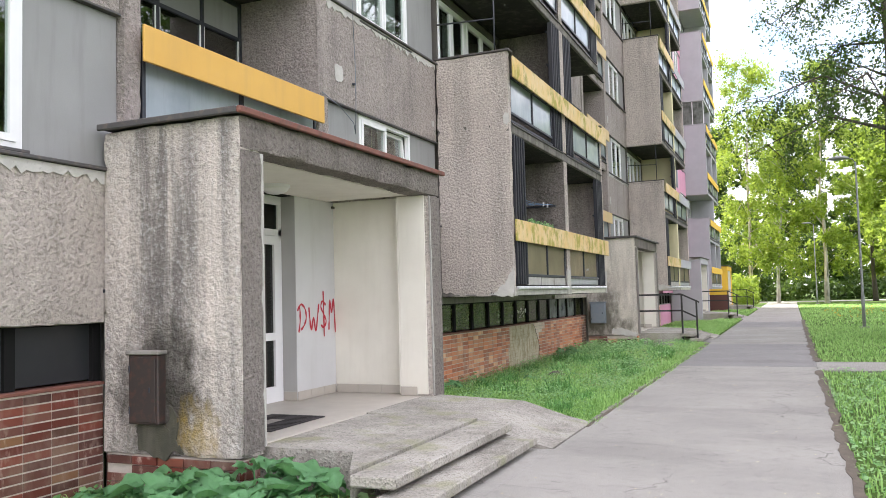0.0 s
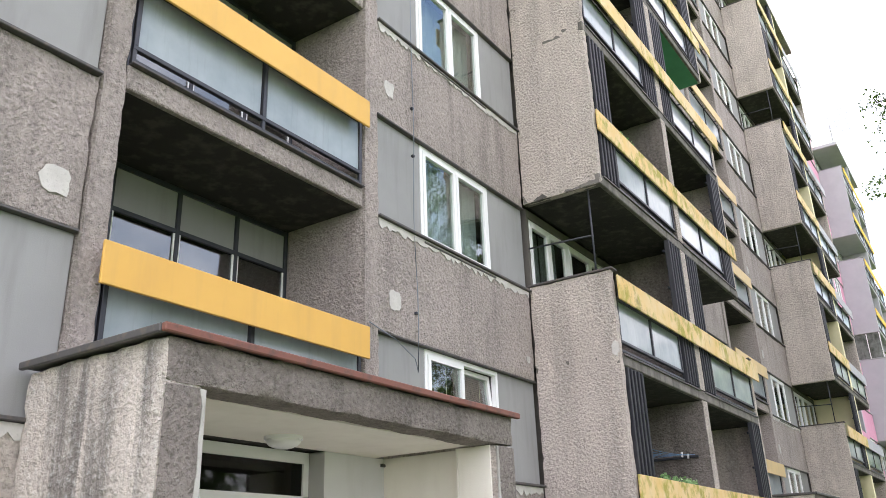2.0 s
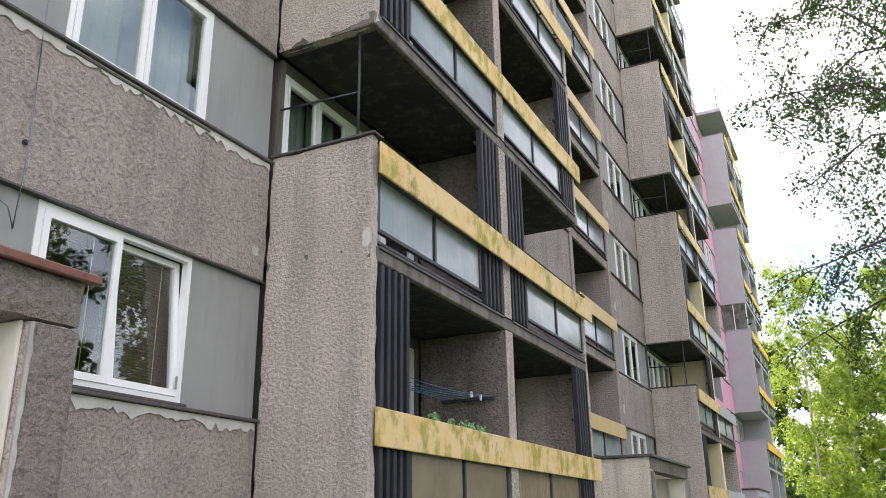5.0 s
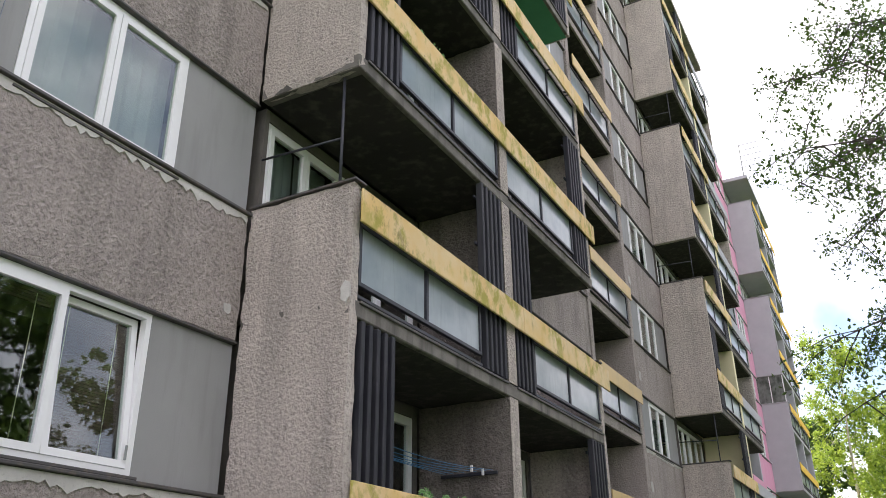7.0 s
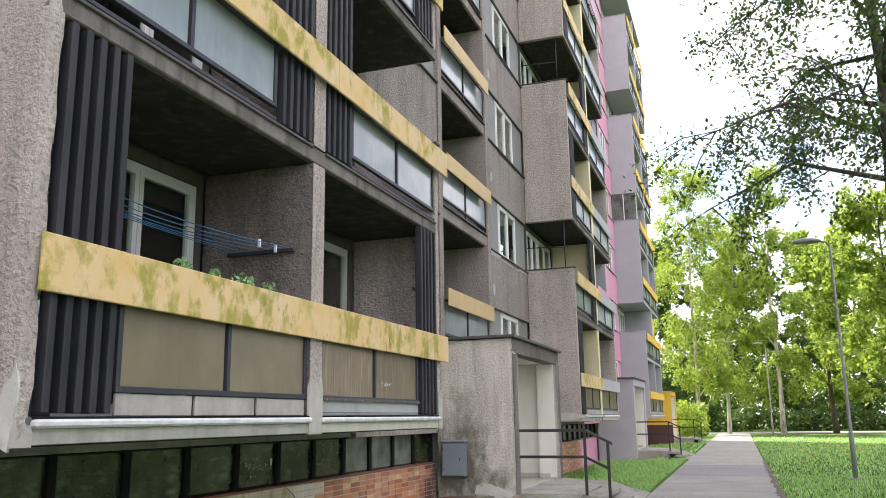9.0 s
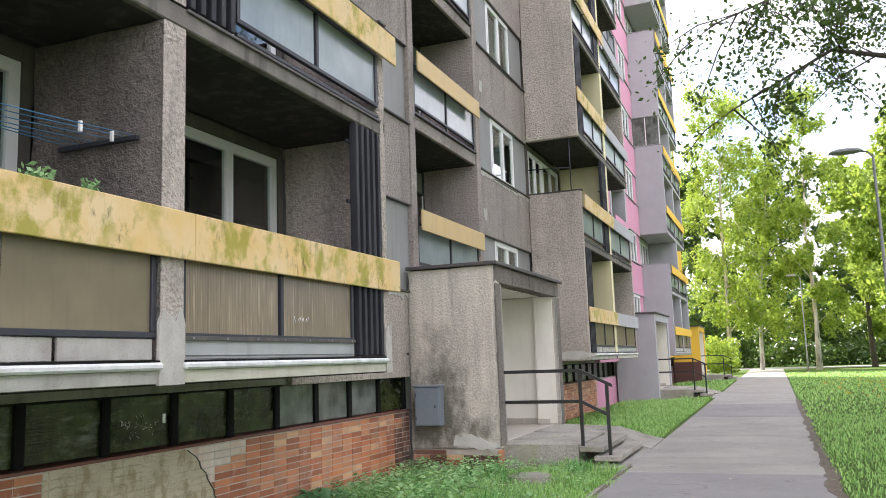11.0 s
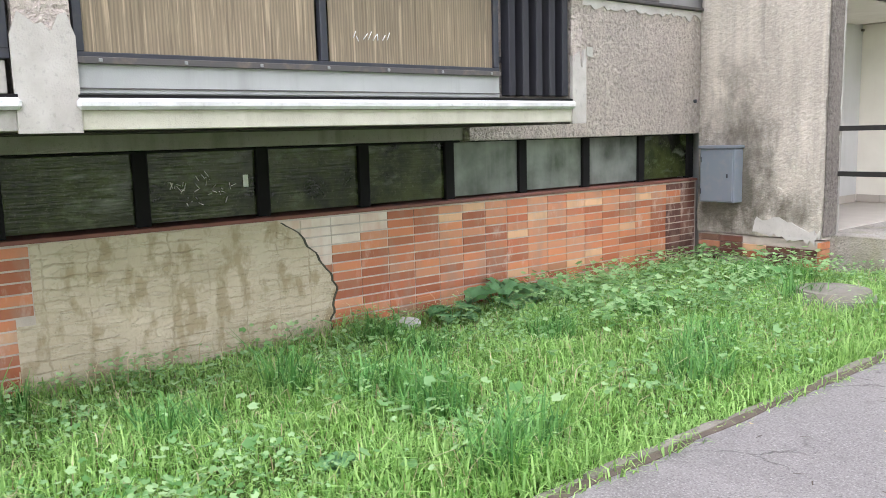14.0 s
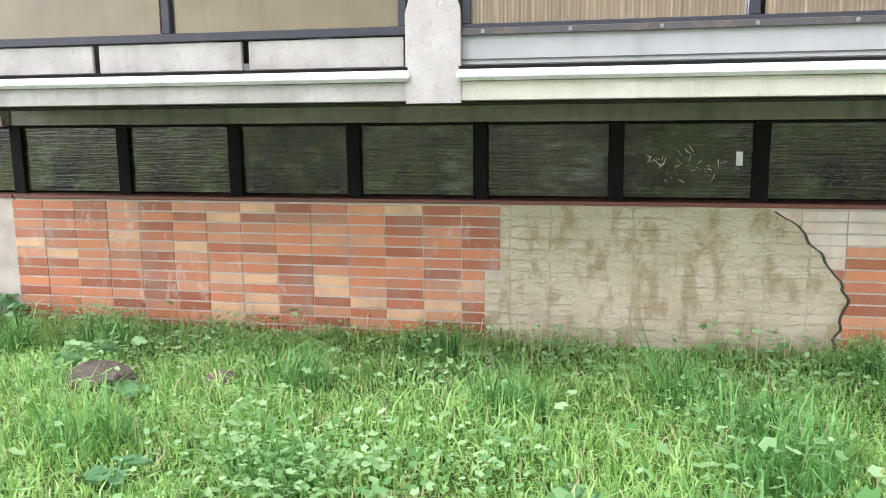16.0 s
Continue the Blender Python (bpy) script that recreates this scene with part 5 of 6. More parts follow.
def big_leaf(parent, foot, tip, size, mat=M_BURDOCK):
    """A large wavy heart-shaped leaf on a stalk."""
    foot, tip = Vector(foot), Vector(tip)
    d = (tip - foot)
    d.z = 0
    d = d.normalized() if d.length > 1e-4 else Vector((1, 0, 0))
    s = Vector((-d.y, d.x, 0))
    bm = bmesh.new()
    rows = []
    nu, nv = 12, 10
    for i in range(nu + 1):
        u = i / nu
        half = size * 0.62 * math.sin(math.pi * min(1, 0.12 + 0.88 * u)) ** 0.7 * (1.05 - 0.45 * u) * (1 + 0.13 * math.sin(21 * u + foot.y * 5))
        row = []
        for j in range(nv + 1):
            w = 2 * j / nv - 1
            q = tip + d * size * (u - 0.25 - 0.1 * abs(w) * (u < 0.3)) + s * half * w
            q.z += 0.16 * size * abs(w) - 0.3 * size * u * u + 0.06 * size * math.sin(9 * u + 5 * w + foot.x * 9) + 0.05 * size * math.sin(11 * w + 7 * u + foot.y * 7) - 0.03 * size * (abs(w) < 0.05)
            row.append(bm.verts.new(q))
        rows.append(row)
    for r0, r1 in zip(rows, rows[1:]):
        for j in range(nv):
            bm.faces.new((r0[j], r0[j + 1], r1[j + 1], r1[j]))
    bmesh.ops.solidify(bm, geom=bm.faces[:], thickness=0.002)
    ob = part("leaf", bm, mat, parent)
    for p in ob.data.polygons:
        p.use_smooth = True
    ob.location = -parent_shift(parent)
    tube("stalk", M_BURDOCK, parent, [foot, foot.lerp(tip, 0.6) + Vector((0, 0, 0.03)), tip], 0.007, 5)


def burdock(x, y, size, count, seed, label, mat=M_BURDOCK):
    r = random.Random(seed)
    g = float(ground_z(x))
    t = thing("burdock_plant", label, "plant", "", (x, y, g))
    for i in range(count):
        a = i * 2.4 + r.uniform(-0.3, 0.3)
        rad = size * r.uniform(0.5, 1.3)
        big_leaf(t, (x + 0.03 * math.cos(a), y + 0.03 * math.sin(a), g - 0.02), (x + rad * math.cos(a), y + rad * math.sin(a), g + size * r.uniform(0.5, 1.25)), size * r.uniform(0.95, 1.4), mat)


BURDOCK = "large leafy burdock growing at the foot of the porch"
for i, (x, y, s, n) in enumerate(((-4.45, 5.1, 0.26, 11), (-3.8, 5.2, 0.25, 12), (-3.45, 5.35, 0.22, 11), (-5.0, 4.95, 0.16, 9), (-4.1, 4.85, 0.2, 10), (-5.3, 5.15, 0.13, 8), (-4.75, 5.2, 0.15, 9), (-3.6, 4.9, 0.2, 9))):
    burdock(x, y, s, n, 50 + i, BURDOCK)
for i, (x, y, s, n) in enumerate(((-5.45, 12.85, 0.16, 6), (-5.1, 13.9, 0.1, 5), (-4.4, 14.4, 0.12, 6), (-3.9, 14.95, 0.1, 5), (-5.3, 19.9, 0.14, 6), (-5.4, 20.5, 0.2, 8), (-5.35, 20.9, 0.16, 6), (-3.1, 17.4, 0.07, 6), (-2.9, 15.6, 0.08, 6))):
    burdock(x, y, s, n, 80 + i, "small broad-leaved weed in the grass by the wall")
grass("grass", -5.6, -2.26, 2.0, 5.35, 9000, 0.05, 0.2, 0.005, "grass and weeds before the porch")
weeds("weeds", -5.5, -2.9, 4.0, 5.35, 900, 0.03, "low weeds round the burdock", 0.02, 0.16)


# bare soil along the edges of the path
def soil_edge(x, out, seed, y0, y1):
    r = random.Random(seed)
    n = int((y1 - y0) / 0.12)
    a = [(x - out * 0.6 * (0.2 + abs(noise.noise((k * 0.21, seed, 0.5)))) - out * r.uniform(0, 0.25), y0 + (y1 - y0) * k / n) for k in range(n + 1)]
    b = [(x + out * 0.7 * (0.2 + abs(noise.noise((k * 0.17, seed, 7.5)))) + out * r.uniform(0, 0.3), y0 + (y1 - y0) * k / n) for k in range(n + 1)]
    tagged(prism("soil_edge", M_SOIL_VOID, None, [*a, *b[::-1]], "z", -0.03, 0.0065), "crumbling strip of bare soil beside the footpath", "soil", "", "structure")


soil_edge(0.38, 0.12, 1, 4.0, 16.0)
soil_edge(0.38, 0.16, 2, 18.0, 40.0)
soil_edge(-2.175, 0.05, 3, 9.1, 23.8)

# twigs and grit on the path
tw = rng.uniform((-2.1, 3.0), (0.3, 26.0), (420, 2))
ta = rng.uniform(0, math.pi, 420)
tl = rng.uniform(0.008, 0.045, 420)
dv = np.stack((np.cos(ta) * tl, np.sin(ta) * tl), 1)
nv = np.stack((-np.sin(ta), np.cos(ta)), 1) * 0.003
zz = np.full((420, 1), 0.006)
quad = np.stack([np.concatenate((tw + s * dv + q * nv, zz), 1) for s, q in ((-1, -1), (1, -1), (1, 1), (-1, 1))], 1).reshape(-1, 3)
tagged(scatter("twigs", M_BARKDARK, quad, np.arange(420 * 4).reshape(-1, 4)), "fallen twigs and dry bits on the footpath", "twigs", "", "stuff")


# ---- things at the entrances ----
def wall_cabinet(x0, x1, y, z0, z1, body_mat, label, lid_mat, deep=0.15):
    c = thing("meter_cabinet", label, "cabinet", "", ((x0 + x1) / 2, y, z0))
    block("body", body_mat, c, x0, x1, y - deep, y + 0.02, z0, z1, 0.008)
    d = block("door", body_mat, c, x0 + 0.02, x1 - 0.02, y - deep - 0.013, y - deep - 0.002, z0 + 0.02, z1 - 0.02, 0.004)
    block("lid", lid_mat, c, x0 - 0.02, x1 + 0.02, y - deep - 0.02, y + 0.02, z1 + 0.002, z1 + 0.035, 0.008, "weathered cap on the cabinet")
    block("lock", M_STEEL, d, x1 - 0.09, x1 - 0.07, y - deep - 0.02, y - deep - 0.014, (z0 + z1) / 2 - 0.02, (z0 + z1) / 2 + 0.02, 0.002)
    for z in (z0 + 0.12, z1 - 0.12):
        block("hinge", M_STEEL, d, x0 + 0.022, x0 + 0.034, y - deep - 0.022, y - deep - 0.014, z - 0.03, z + 0.03, 0.002)


wall_cabinet(-5.2, -4.88, 5.44, 0.49, 1.07, M_CABINET, "rusty dark brown steel meter cabinet on the porch wall", M_CONCRETE, 0.08)
wall_cabinet(-5.43, -5.0, 23.79, 0.58, 1.17, M_CABINETGREY, "blue-grey steel meter cabinet on the second porch wall", M_CABINETGREY)


def door_mat():
    m = thing("door_mat", "dark ribbed doormat with a pale mark on entrance tiles", "doormat", "", (-4.85, 6.9, 0.28))
    block("base", M_MAT, m, -5.15, -4.5, 6.4, 7.36, 0.282, 0.294, 0.004)
    for i in range(12):
        y = 6.44 + i * 0.075
        block("rib", M_MAT, m, -5.12, -4.53, y, y + 0.05, 0.2945, 0.299, 0.002)
    block("mark", M_CONCRETE, m, -4.9, -4.75, 6.6, 7.0, 0.2995, 0.301, 0)


door_mat()


def porch_lamp(x, y, z):
    l = thing("ceiling_lamp", "round milk-glass ceiling lamp in the porch", "lamp", "", (x, y, z))
    bm = bmesh.new()
    bmesh.ops.create_uvsphere(bm, u_segments=20, v_segments=10, radius=1)
    for v in bm.verts:
        v.co = Vector((0.15 * v.co.x, 0.15 * v.co.y, -0.03 + (0.02 if v.co.z > 0 else 0.075) * v.co.z))
    s = part("shade", bm, M_LAMPGLASS, l)
    for p in s.data.polygons:
        p.use_smooth = True
    bm = bmesh.new()
    bmesh.ops.create_cone(bm, cap_ends=True, segments=24, radius1=0.165, radius2=0.165, depth=0.03, matrix=Matrix.Translation((0, 0, -0.015)))
    part("rim", bm, M_PVC, l)


porch_lamp(-5.2, 7.55, 2.77)


def graffiti():
    """Red sprayed letters D W $ M, as bent ribbons on the wall."""
    g = thing("graffiti", "red sprayed graffiti letters on the grey porch wall", "graffiti", "", (-5.545, 8.5, 1.2))
    strokes = {
        "letter_d": [[(0.03, 1.1), (0.06, 1.25), (0.05, 1.4), (0.0, 1.36), (0.08, 1.44), (0.17, 1.38), (0.19, 1.27), (0.14, 1.18), (0.07, 1.13)]],
        "letter_w": [[(0.26, 1.4), (0.28, 1.24), (0.31, 1.12), (0.36, 1.27), (0.41, 1.1), (0.46, 1.3), (0.49, 1.44)]],
        "letter_s": [[(0.66, 1.42), (0.58, 1.47), (0.54, 1.4), (0.6, 1.31), (0.66, 1.22), (0.61, 1.14), (0.53, 1.17)], [(0.6, 1.6), (0.605, 1.3), (0.61, 1.02)]],
        "letter_m": [[(0.73, 1.1), (0.745, 1.3), (0.76, 1.48), (0.8, 1.32), (0.845, 1.5), (0.87, 1.3), (0.885, 1.06)]],
    }
    for name, lines in strokes.items():
        bm = bmesh.new()
        for line in lines:
            fine = []
            for i in range(len(line) - 1):
                p = [Vector((0, *line[max(0, min(len(line) - 1, k))])) for k in (i - 1, i, i + 1, i + 2)]
                for s in range(6):
                    u = s / 6
                    fine.append(0.5 * ((2 * p[1]) + (p[2] - p[0]) * u + (2 * p[0] - 5 * p[1] + 4 * p[2] - p[3]) * u * u + (3 * p[1] - p[0] - 3 * p[2] + p[3]) * u ** 3))
            fine.append(Vector((0, *line[-1])))
            last = None
            for i, q in enumerate(fine):
                d = (fine[min(i + 1, len(fine) - 1)] - fine[max(i - 1, 0)]).normalized()
                nrm = Vector((0, -d.z, d.y)) * 0.014 * (1 + 0.25 * math.sin(i))
                lift = Vector((0.0001 * i + (0.002 if len(line) == 3 else 0.0), 0, 0))
                a, b = bm.verts.new(q - nrm + lift), bm.verts.new(q + nrm + lift)
                if last:
                    bm.faces.new((a, b, last[1], last[0]))
                last = (a, b)
        ob = part(name, bm, M_GRAFFITI, g)
        ob.location = Vector((0.004, -0.03, -1.2))


graffiti()


def manhole(x, y):
    m = thing("manhole_cover", "round weathered concrete manhole cover in the grass", "manhole", "", (x, y, float(ground_z(x)) + 0.03))
    bm = bmesh.new()
    bmesh.ops.create_cone(bm, cap_ends=True, segments=28, radius1=0.34, radius2=0.33, depth=0.14, matrix=Matrix.Translation((0, 0, 0.0)))
    part("collar", bm, M_CONCRETE, m)
    bm = bmesh.new()
    bmesh.ops.create_cone(bm, cap_ends=True, segments=28, radius1=0.29, radius2=0.28, depth=0.05, matrix=Matrix.Translation((0, 0, 0.095)))
    part("lid", bm, M_KERB, m)


manhole(-3.2, 22.2)


def stone(x, y, r, seed, mat=M_KERB, label="pale broken lump of concrete in the grass", kind="stone"):
    bm = bmesh.new()
    bmesh.ops.create_icosphere(bm, subdivisions=3, radius=r)
    for v in bm.verts:
        v.co = v.co * (1 + 0.35 * noise.noise(v.co * 6 + Vector((seed, 0, 0))))
        v.co.z *= 0.45
    s = part("plastic_scrap" if kind == "litter" else "stone", bm, mat, None)
    s.location = (x, y, float(ground_z(x)) + 0.04)
    tagged(s, label, kind)


stone(-5.4, 19.5, 0.13, 1, M_LEDGE, "crumpled scrap of white plastic in the grass", "litter")
stone(-2.55, 18.0, 0.05, 3)


# ---- things on the balconies ----
def clothes_line(y0, y1, z):
    c = thing("clothes_line", "blue clothes lines on dark brackets across a balcony", "clothes line", "", (-4.8, y1, z))
    for y in (y0, y1):
        block("bracket", M_STEEL, c, -5.2, -4.42, y - 0.02, y + 0.02, z - 0.02, z + 0.02, 0.004)
    for i in range(6):
        x = -5.1 + 0.12 * i
        pts = [(x + 0.05 * math.sin(k * 0.5 + i), y0 + (y1 - y0) * k / 8, z + 0.03 - (0.03 + 0.015 * i) * math.sin(math.pi * k / 8)) for k in range(9)]
        tube("line", M_BLUE, c, pts, 0.004, 5)
    for i in range(2):
        block("peg", M_PVC, c, -4.56 - 0.02, -4.56 + 0.01, y1 - 0.12 - 0.3 * i, y1 - 0.1 - 0.3 * i, z - 0.04, z + 0.04, 0.003)


clothes_line(13.2, 16.45, 3.3)


def flower_box(x, y0, y1, z, seed):
    f = thing("flower_box", "planter with small green plants behind the balcony board", "planter", "", (x, y0, z))
    block("trough", M_CABINET, f, x - 0.09, x + 0.09, y0, y1, z - 0.16, z, 0.01)
    for k, y in enumerate(np.linspace(y0 + 0.1, y1 - 0.1, 4)):
        o = leaf_cloud("plant", M_WEED, np.array([(x, y, z + 0.06)]), np.array([(0.08, 0.05, 0.11, 0.07)[k]]), 70, 0.024, f)
        o.location = -f.location


flower_box(-4.42, 14.6, 16.1, 2.78, 1)
flower_box(-4.42, 14.4, 15.2, 8.5, 2)


# ---- marks on the walls ----
def blotch(name, mat, x, y, z, ry, rz, seed, label, category, sides=14):
    """A ragged flat patch of filler or paint on a wall."""
    r = random.Random(seed)
    pts = []
    for i in range(sides):
        a = 2 * math.pi * i / sides
        q = max(abs(math.cos(a)), abs(math.sin(a)))
        k = r.uniform(0.8, 1.1) / q
        pts.append((y + ry * k * math.cos(a), z + rz * k * math.sin(a)))
    return tagged(prism(name, mat, None, pts, "x", x - 0.003, x + 0.004), label, category, "", "structure")


FILL = "pale filler patch on the pebbledash"
for i, (y, z, a, b) in enumerate(((9.62, 4.58, 0.11, 0.12), (9.55, 7.38, 0.1, 0.11), (9.55, 10.1, 0.1, 0.11), (5.42, 4.5, 0.13, 0.11), (27.9, 4.6, 0.1, 0.14), (27.9, 7.4, 0.1, 0.12), (27.9, 10.1, 0.1, 0.12), (22.9, 4.6, 0.07, 0.1))):
    blotch("filler_patch", M_REPAIR, XF + 0.006, y, z, a, b, i, FILL, "wall patch")
for i, (y, z) in enumerate(((12.8, 4.46), (21.94, 2.17))):
    blotch("filler_patch", M_REPAIR, XF + 0.006, y, z, 0.05, 0.05, 20 + i, FILL, "wall patch")


def foot_paint(y0, y1, z0, z1, seed):
    """White paint on the foot of a balcony post, torn along its upper edge."""
    r = random.Random(seed)
    top = [(y1 - (y1 - y0) * k / 8, z1 + r.uniform(-0.09, 0.06)) for k in range(9)]
    tagged(prism("paint_patch", M_CHIPPED, None, [(y0, z0), (y1, z0), *top], "x", -4.255, -4.229), "flaking white paint on the balcony post", "wall patch", "", "structure")


foot_paint(16.49, 16.77, 1.462, 1.98, 1)
foot_paint(20.21, 20.36, 1.462, 1.95, 2)
foot_paint(12.99, 13.13, 1.462, 1.6, 3)


def side_blotch(y, x, z, rx, rz, seed):
    r = random.Random(seed)
    pts = [(x + rx * r.uniform(0.7, 1.15) * math.cos(a), z + rz * r.uniform(0.7, 1.15) * math.sin(a)) for a in [2 * math.pi * i / 16 for i in range(16)]]
    tagged(prism("filler_patch", M_REPAIR, None, pts, "y", y - 0.006, y + 0.003), "pale cement repair at the foot of the balcony wall", "wall patch", "", "structure")


side_blotch(12.99, -4.3, 4.45, 0.06, 0.12, 5)


def stain(mat, y, outline, seed, label):
    r = random.Random(seed)
    pts = [(x + r.uniform(-0.03, 0.03), z + r.uniform(-0.03, 0.03)) for x, z in outline]
    fine = []
    for p, q in zip(pts, pts[1:] + pts[:1]):
        for k in range(5):
            fine.append((p[0] + (q[0] - p[0]) * k / 5 + r.uniform(-0.018, 0.018), p[1] + (q[1] - p[1]) * k / 5 + r.uniform(-0.03, 0.03)))
    tagged(prism("wall_stain", mat, None, fine, "y", y - 0.007, y + 0.01), label, "wall stain", "", "structure")


# flat patch on the wall; its black stands for the shade in the hollow
stain(M_HOLLOW, 5.447, [(-5.16, 0.24), (-5.18, 0.48), (-4.86, 0.49), (-4.8, 0.62), (-4.74, 0.5), (-4.8, 0.36), (-4.72, 0.27), (-4.9, 0.23)], 3, "flat black patch drawn for a broken hollow in the render under the cabinet")
stain(M_REPAIR, 23.797, [(-4.85, 0.3), (-4.8, 0.4), (-4.45, 0.42), (-4.2, 0.33), (-4.11, 0.3), (-4.14, 0.2), (-4.4, 0.21), (-4.62, 0.26)], 9, "pale broken plaster lip over bare bricks")
stain(M_REPAIR, 13.003, [(-4.25, 1.475), (-4.25, 1.97), (-4.31, 1.88), (-4.35, 1.72), (-4.44, 1.64), (-4.6, 1.53), (-4.7, 1.475)], 7, "pale cement repair at the foot of the balcony wall")
side_blotch(31.345, -4.6, 1.6, 0.5, 0.1, 6)


def ragged_strip(y0, y1, z, seed):
    """The pale torn edge of plaster under a window ledge."""
    r = random.Random(seed)
    n = int((y1 - y0) / 0.05)
    low = [(y0 + (y1 - y0) * i / n, z - 0.035 - 0.1 * abs(noise.noise((i * 0.37, seed, 0))) - r.uniform(0, 0.06)) for i in range(n + 1)]
    tagged(prism("plaster_edge", M_REPAIR, None, [(y0, z), *low, (y1, z)], "x", XF - 0.002, XF + 0.0125), "torn pale plaster edge under the window ledge", "wall patch", "", "structure")


for i, (a, b, z) in enumerate(((9.33, 12.95, 5.53), (9.33, 12.95, 8.295), (10.6, 12.95, 2.68), (4.0, 5.62, 2.68), (20.4, 23.9, 2.68), (27.7, 31.3, 5.53))):
    ragged_strip(a, b, z - 0.002, i)

disc = thing("wall_disc", "small round white marker disc on the pebbledash", "sign", "", (XF, 11.9, 1.84))
bm = bmesh.new()
bmesh.ops.create_cone(bm, cap_ends=True, segments=24, radius1=0.075, radius2=0.072, depth=0.02, matrix=Matrix.Rotation(radians(90), 4, "Y") @ Matrix.Translation((0, 0, 0.01)))
part("plate", bm, M_PVC, disc)
block("mark", M_STEEL, disc, XF + 0.021, XF + 0.024, 11.87, 11.92, 1.85, 1.862, 0)
block("mark", M_STEEL, disc, XF + 0.021, XF + 0.024, 11.9, 11.915, 1.81, 1.849, 0)
pipe = thing("pipe_end", "short dark pipe end sticking out of the wall", "pipe", "", (XF, 5.47, 1.62))
tube("stub", M_STEEL, pipe, [(XF - 0.01, 5.47, 1.62), (XF + 0.025, 5.47, 1.62)], 0.022, 10)

cable = thing("cable", "thin grey cable hanging down the wall", "cable", "", (XF + 0.02, 10.02, 3.8))
tube("line", M_CABINETGREY, cable, [(XF + 0.03 + 0.01 * math.sin(k), 10.02 + 0.015 * math.sin(k * 1.3), 3.8 + 0.5 * k) for k in range(13)], 0.006, 5)
tube("line", M_CABINETGREY, cable, [(XF + 0.03, 10.02, 3.8), (XF + 0.04, 9.95, 3.95), (XF + 0.04, 9.6, 4.1), (XF + 0.05, 9.1, 4.2)], 0.006, 5)
for z in (4.5, 6.6, 7.3):
    block("clip", M_STEEL, cable, XF - 0.002, XF + 0.04, 10.0, 10.04, z, z + 0.03, 0.003)

hole = thing("pipe_end", "short dark pipe end sticking out of the wall", "pipe", "", (XF, 23.72, 1.7))
tube("stub", M_STEEL, hole, [(XF - 0.01, 23.72, 1.7), (XF + 0.025, 23.72, 1.7)], 0.02, 10)
notice = thing("door_notice", "small white paper notice stuck to the entrance door", "notice", "", (-5.726, 7.43, 1.85))
block("sheet", M_PVC, notice, -5.7275, -5.726, 7.33, 7.53, 1.78, 1.92, 0)
for k in range(5):
    block("text_line", M_STEEL, notice, -5.7258, -5.7252, 7.35, 7.5 - 0.02 * (k % 2), 1.8 + 0.023 * k, 1.806 + 0.023 * k, 0)

aerial = thing("roof_aerial", "grey comb aerial above the grey balcony tower", "aerial", "", (-4.4, 50.3, 1.47 + H * NF + 0.2))
tube("mast", M_GALV, aerial, [(-4.4, 50.3, 1.47 + H * NF + 0.2), (-4.4, 50.3, 26.2)], 0.03, 6)
for k in range(5):
    tube("rod", M_GALV, aerial, [(-4.6, 50.3, 24.6 + 0.35 * k), (-3.3, 50.3, 24.6 + 0.35 * k)], 0.02, 5)

tape = block("tape_label", M_PVC, None, -5.733, -5.73, 18.28, 18.32, 1.06, 1.15, 0)
tagged(tape, "small white paper label on a basement pane", "label")
scrib = thing("scribble", "pale scratched scribble on a grimy basement pane", "graffiti", "", (-5.73, 17.9, 1.1))
sr = random.Random(5)
for k in range(34):
    y, z = 17.72 + 0.014 * k + sr.uniform(-0.03, 0.03), 1.0 + 0.06 * math.sin(k * 0.4) + sr.uniform(0, 0.1)
    tube("stroke", M_REPAIR, scrib, [(-5.731, y, z), (-5.731, y + sr.uniform(-0.035, 0.04), z + sr.uniform(-0.02, 0.05))], 0.0035, 4)
scrib2 = thing("scribble", "pale scrawl on the reed-lined balcony glass", "graffiti", "", (-4.28, 18.5, 2.0))
for k in range(8):
    y, z = 18.35 + 0.035 * k, 1.96 + sr.uniform(0, 0.03)
    tube("stroke", M_PVC, scrib2, [(-4.279, y, z), (-4.279, y + sr.uniform(-0.02, 0.04), z + sr.uniform(0.02, 0.06))], 0.003, 4)

# fallen petals on the path
pet = rng.uniform((-2.1, 3.0), (0.3, 26.0), (260, 2))
pa, pr = rng.uniform(0, 2 * math.pi, 260), rng.uniform(0.004, 0.011, 260)
rim = [np.stack((pet[:, 0] + pr * w * np.cos(pa + q), pet[:, 1] + pr * w * np.sin(pa + q), np.full(260, h)), 1) for q, w, h in ((0.0, 1.4, 0.012), (1.6, 0.7, 0.006), (3.1, 1.2, 0.011), (4.7, 0.8, 0.006))]
tagged(scatter("petals", M_STRAW, np.stack(rim, 1).reshape(-1, 3), np.arange(260 * 4).reshape(-1, 4)), "pale fallen petals and scraps on the footpath", "petals", "", "stuff")

weeds("weeds", -5.4, -3.7, 20.4, 23.6, 1700, 0.024, "broad-leaved weeds in the corner by the porch", 0.1, 0.3)
weeds("weeds", -5.5, -2.5, 13.0, 20.4, 450, 0.025, "broader weeds among the long grass", 0.06, 0.24)
grass("grass", -5.58, -5.3, 13.0, 23.6, 420, 0.2, 0.34, 0.003, "dry pale stalks along the foot of the wall", None, M_STRAW)
grass("grass", -5.3, -2.4, 13.0, 23.6, 2600, 0.08, 0.24, 0.003, "dry pale stalks in the grass", None, M_STRAW)



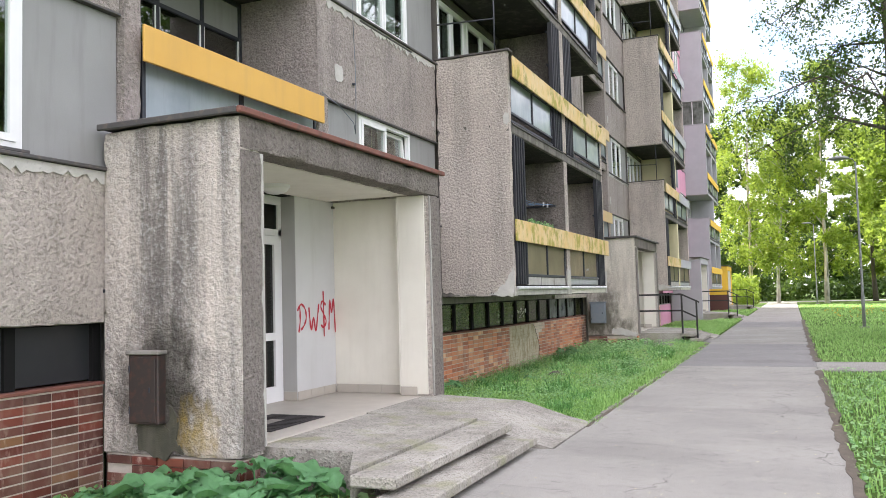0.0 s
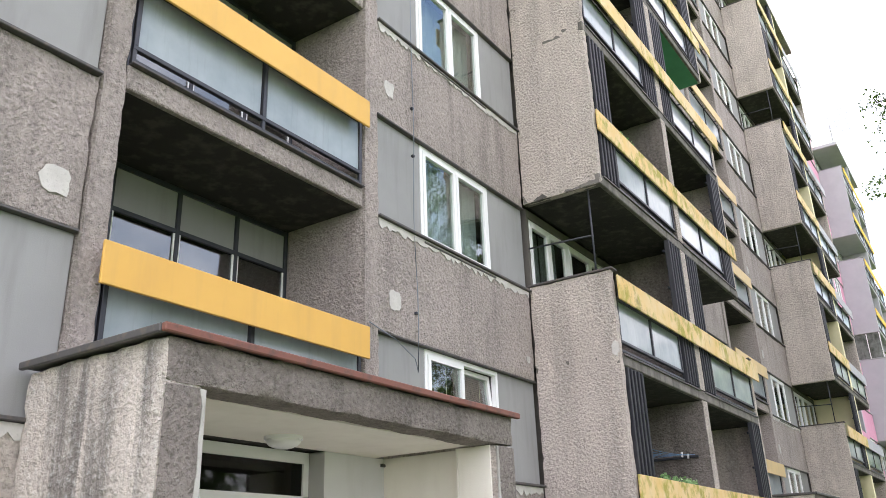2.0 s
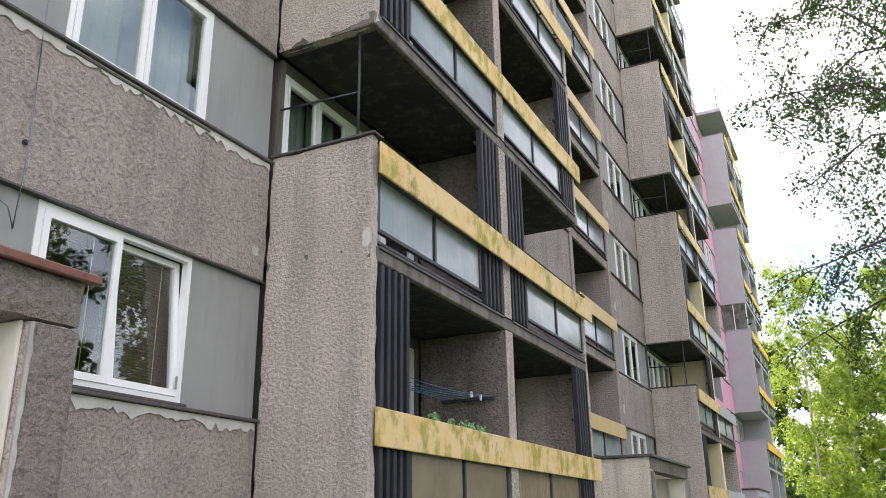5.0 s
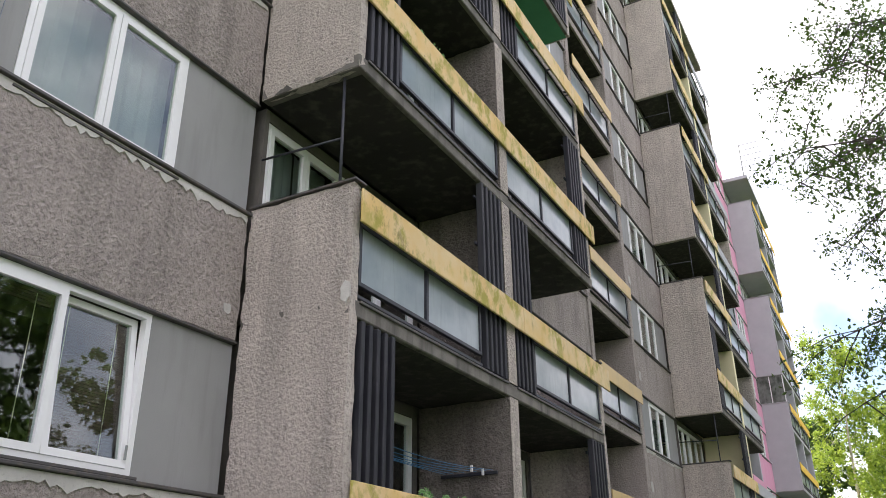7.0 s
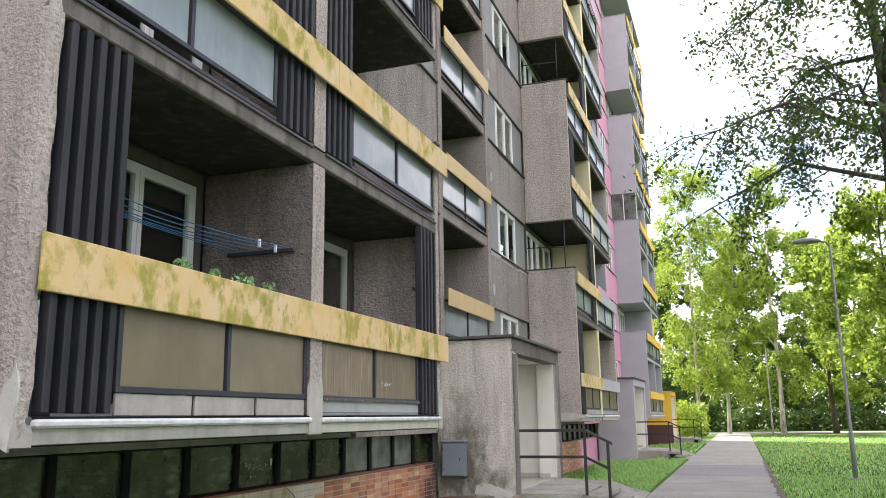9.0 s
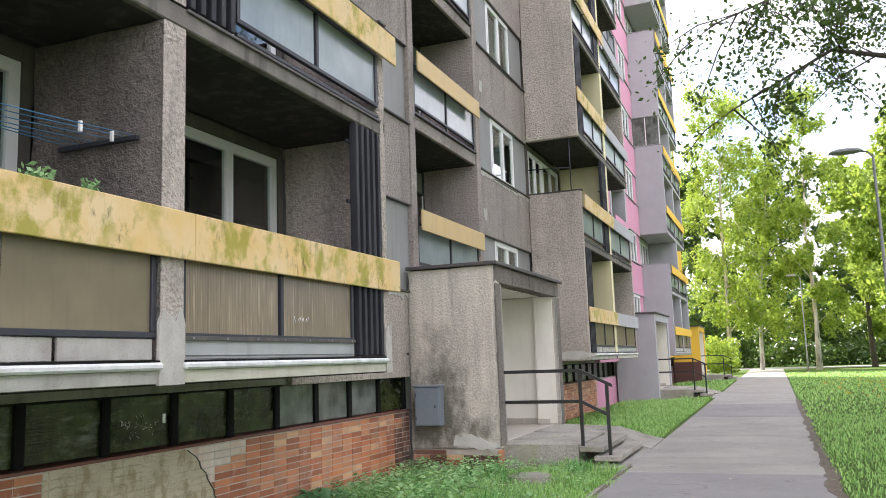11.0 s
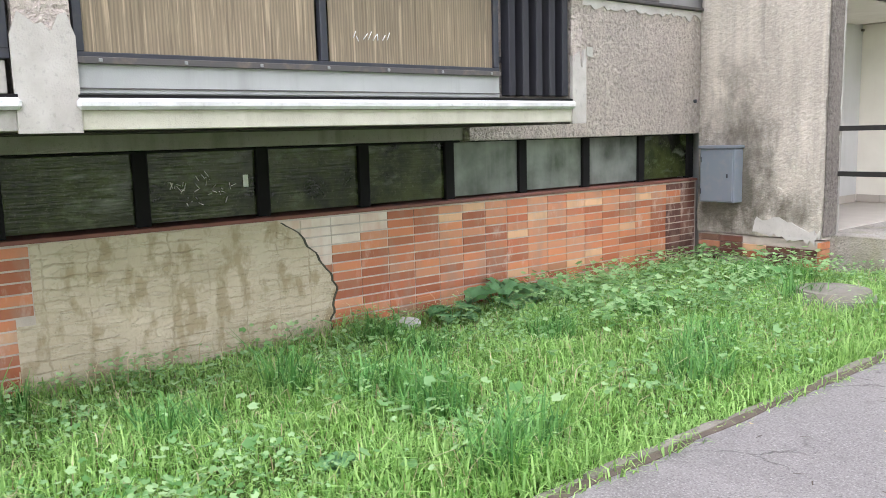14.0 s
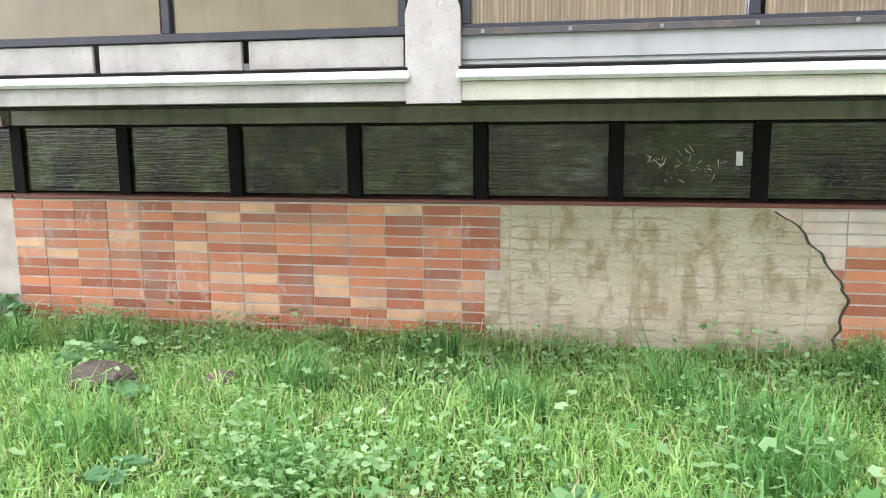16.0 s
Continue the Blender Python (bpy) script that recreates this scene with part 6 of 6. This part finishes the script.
def soil_mound(x, y, rad, seed):
    """A low heap of dug earth among the grass."""
    bm = bmesh.new()
    bmesh.ops.create_icosphere(bm, subdivisions=4, radius=rad)
    for v in bm.verts:
        v.co = v.co * (1 + 0.3 * noise.noise(v.co * 9 + Vector((seed, 0, 0))) + 0.12 * noise.noise(v.co * 40))
        v.co.z *= 0.55
    s = part("soil_mound", bm, M_SOIL_VOID, None)
    s.location = (x, y, float(ground_z(x)) + 0.07)
    tagged(s, "small heap of dark dug earth in the grass", "soil")


soil_mound(-4.07, 14.72, 0.17, 1)
soil_mound(-4.2, 15.4, 0.1, 2)

# ---- bricks ----
PITCH, ROW = 0.2714, 0.0745


def patch_edge(z):
    """Where the bare cement ends, at height z."""
    zs = (-0.1, 0.05, 0.25, 0.45, 0.6, 0.7, 0.76, 0.82)
    ys = (18.9, 18.93, 18.97, 18.84, 18.72, 18.64, 18.55, 18.45)
    return float(np.interp(z, zs, ys)) + 0.012 * math.sin(z * 40)


edge = [(patch_edge(z), z) for z in np.linspace(-0.22, 0.797, 28)]
prism("bare_patch", M_PATCH, plinths[1], [(16.66, -0.22), *edge, (16.775, 0.797), (16.775, 0.29), (16.66, 0.29)], "x", -5.65, -5.6212, "bare cement with the ghosts of lost bricks")


# flat dark ribbon standing in for the shadow inside the crack
line = [(patch_edge(z) - 0.006 + 0.006 * math.sin(z * 63), z) for z in np.linspace(-0.18, 0.78, 34)]
prism("crack", M_HOLLOW, plinths[1], line + [(y + 0.018, z) for y, z in line[::-1]], "x", -5.64, -5.6165, "dark crack along the edge of the lost bricks")


def bricks(holder, y0, y1, limit, loose=None):
    r = random.Random(int(y0 * 10))
    joined, dark_bm = bmesh.new(), bmesh.new()
    cols = int(round((y1 - y0) / PITCH))
    for c in range(cols):
        for k in range(-2, 11):
            a, z0 = y0 + c * PITCH, -0.022 + k * ROW
            b, z1 = a + PITCH - 0.007, z0 + ROW - 0.0125
            if loose:
                e = patch_edge((z0 + z1) / 2)
                left = 16.775 if z0 > 0.28 else 16.665
                if a >= left - 0.02 and b <= e:
                    continue
                if a < left < b:
                    b = left - 0.004
                if a < e < b:
                    e0, e1 = patch_edge(z0) + 0.01, patch_edge(z1) + 0.01
                    if min(b - e0, b - e1) > 0.01:
                        prism("brick", M_BRICKPALE if z0 > 0.4 else M_BRICK, holder, [(e0, z0), (b, z0), (b, z1), (e1, z1)], "x", -5.64, -5.6165)
                    continue
                if b - a < 0.03:
                    continue
            m = M_BRICK
            if loose and 18.4 < a < 19.35 and z0 > 0.42 + 0.35 * max(0, a - 18.7):
                m = M_BRICKPALE
            # dark bricks grow likelier towards the porch and the lower rows
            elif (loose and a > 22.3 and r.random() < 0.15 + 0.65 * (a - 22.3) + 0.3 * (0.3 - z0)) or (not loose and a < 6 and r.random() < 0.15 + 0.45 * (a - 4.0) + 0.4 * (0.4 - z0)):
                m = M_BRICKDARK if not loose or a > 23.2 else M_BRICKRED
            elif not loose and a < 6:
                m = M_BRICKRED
            out = r.uniform(-0.0015, 0.0025)
            if a < limit:
                block("brick", m, holder, -5.64, -5.6188 + round(out, 3), a, b, z0, z1, 0.002)
            else:
                box_bm(-5.64, -5.6188 + out, a, b, z0, z1, dark_bm if m is M_BRICKDARK else joined)
    for bm, m in ((joined, M_BRICK), (dark_bm, M_BRICKDARK)):
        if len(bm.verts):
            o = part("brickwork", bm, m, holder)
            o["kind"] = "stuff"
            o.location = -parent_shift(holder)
        else:
            bm.free()


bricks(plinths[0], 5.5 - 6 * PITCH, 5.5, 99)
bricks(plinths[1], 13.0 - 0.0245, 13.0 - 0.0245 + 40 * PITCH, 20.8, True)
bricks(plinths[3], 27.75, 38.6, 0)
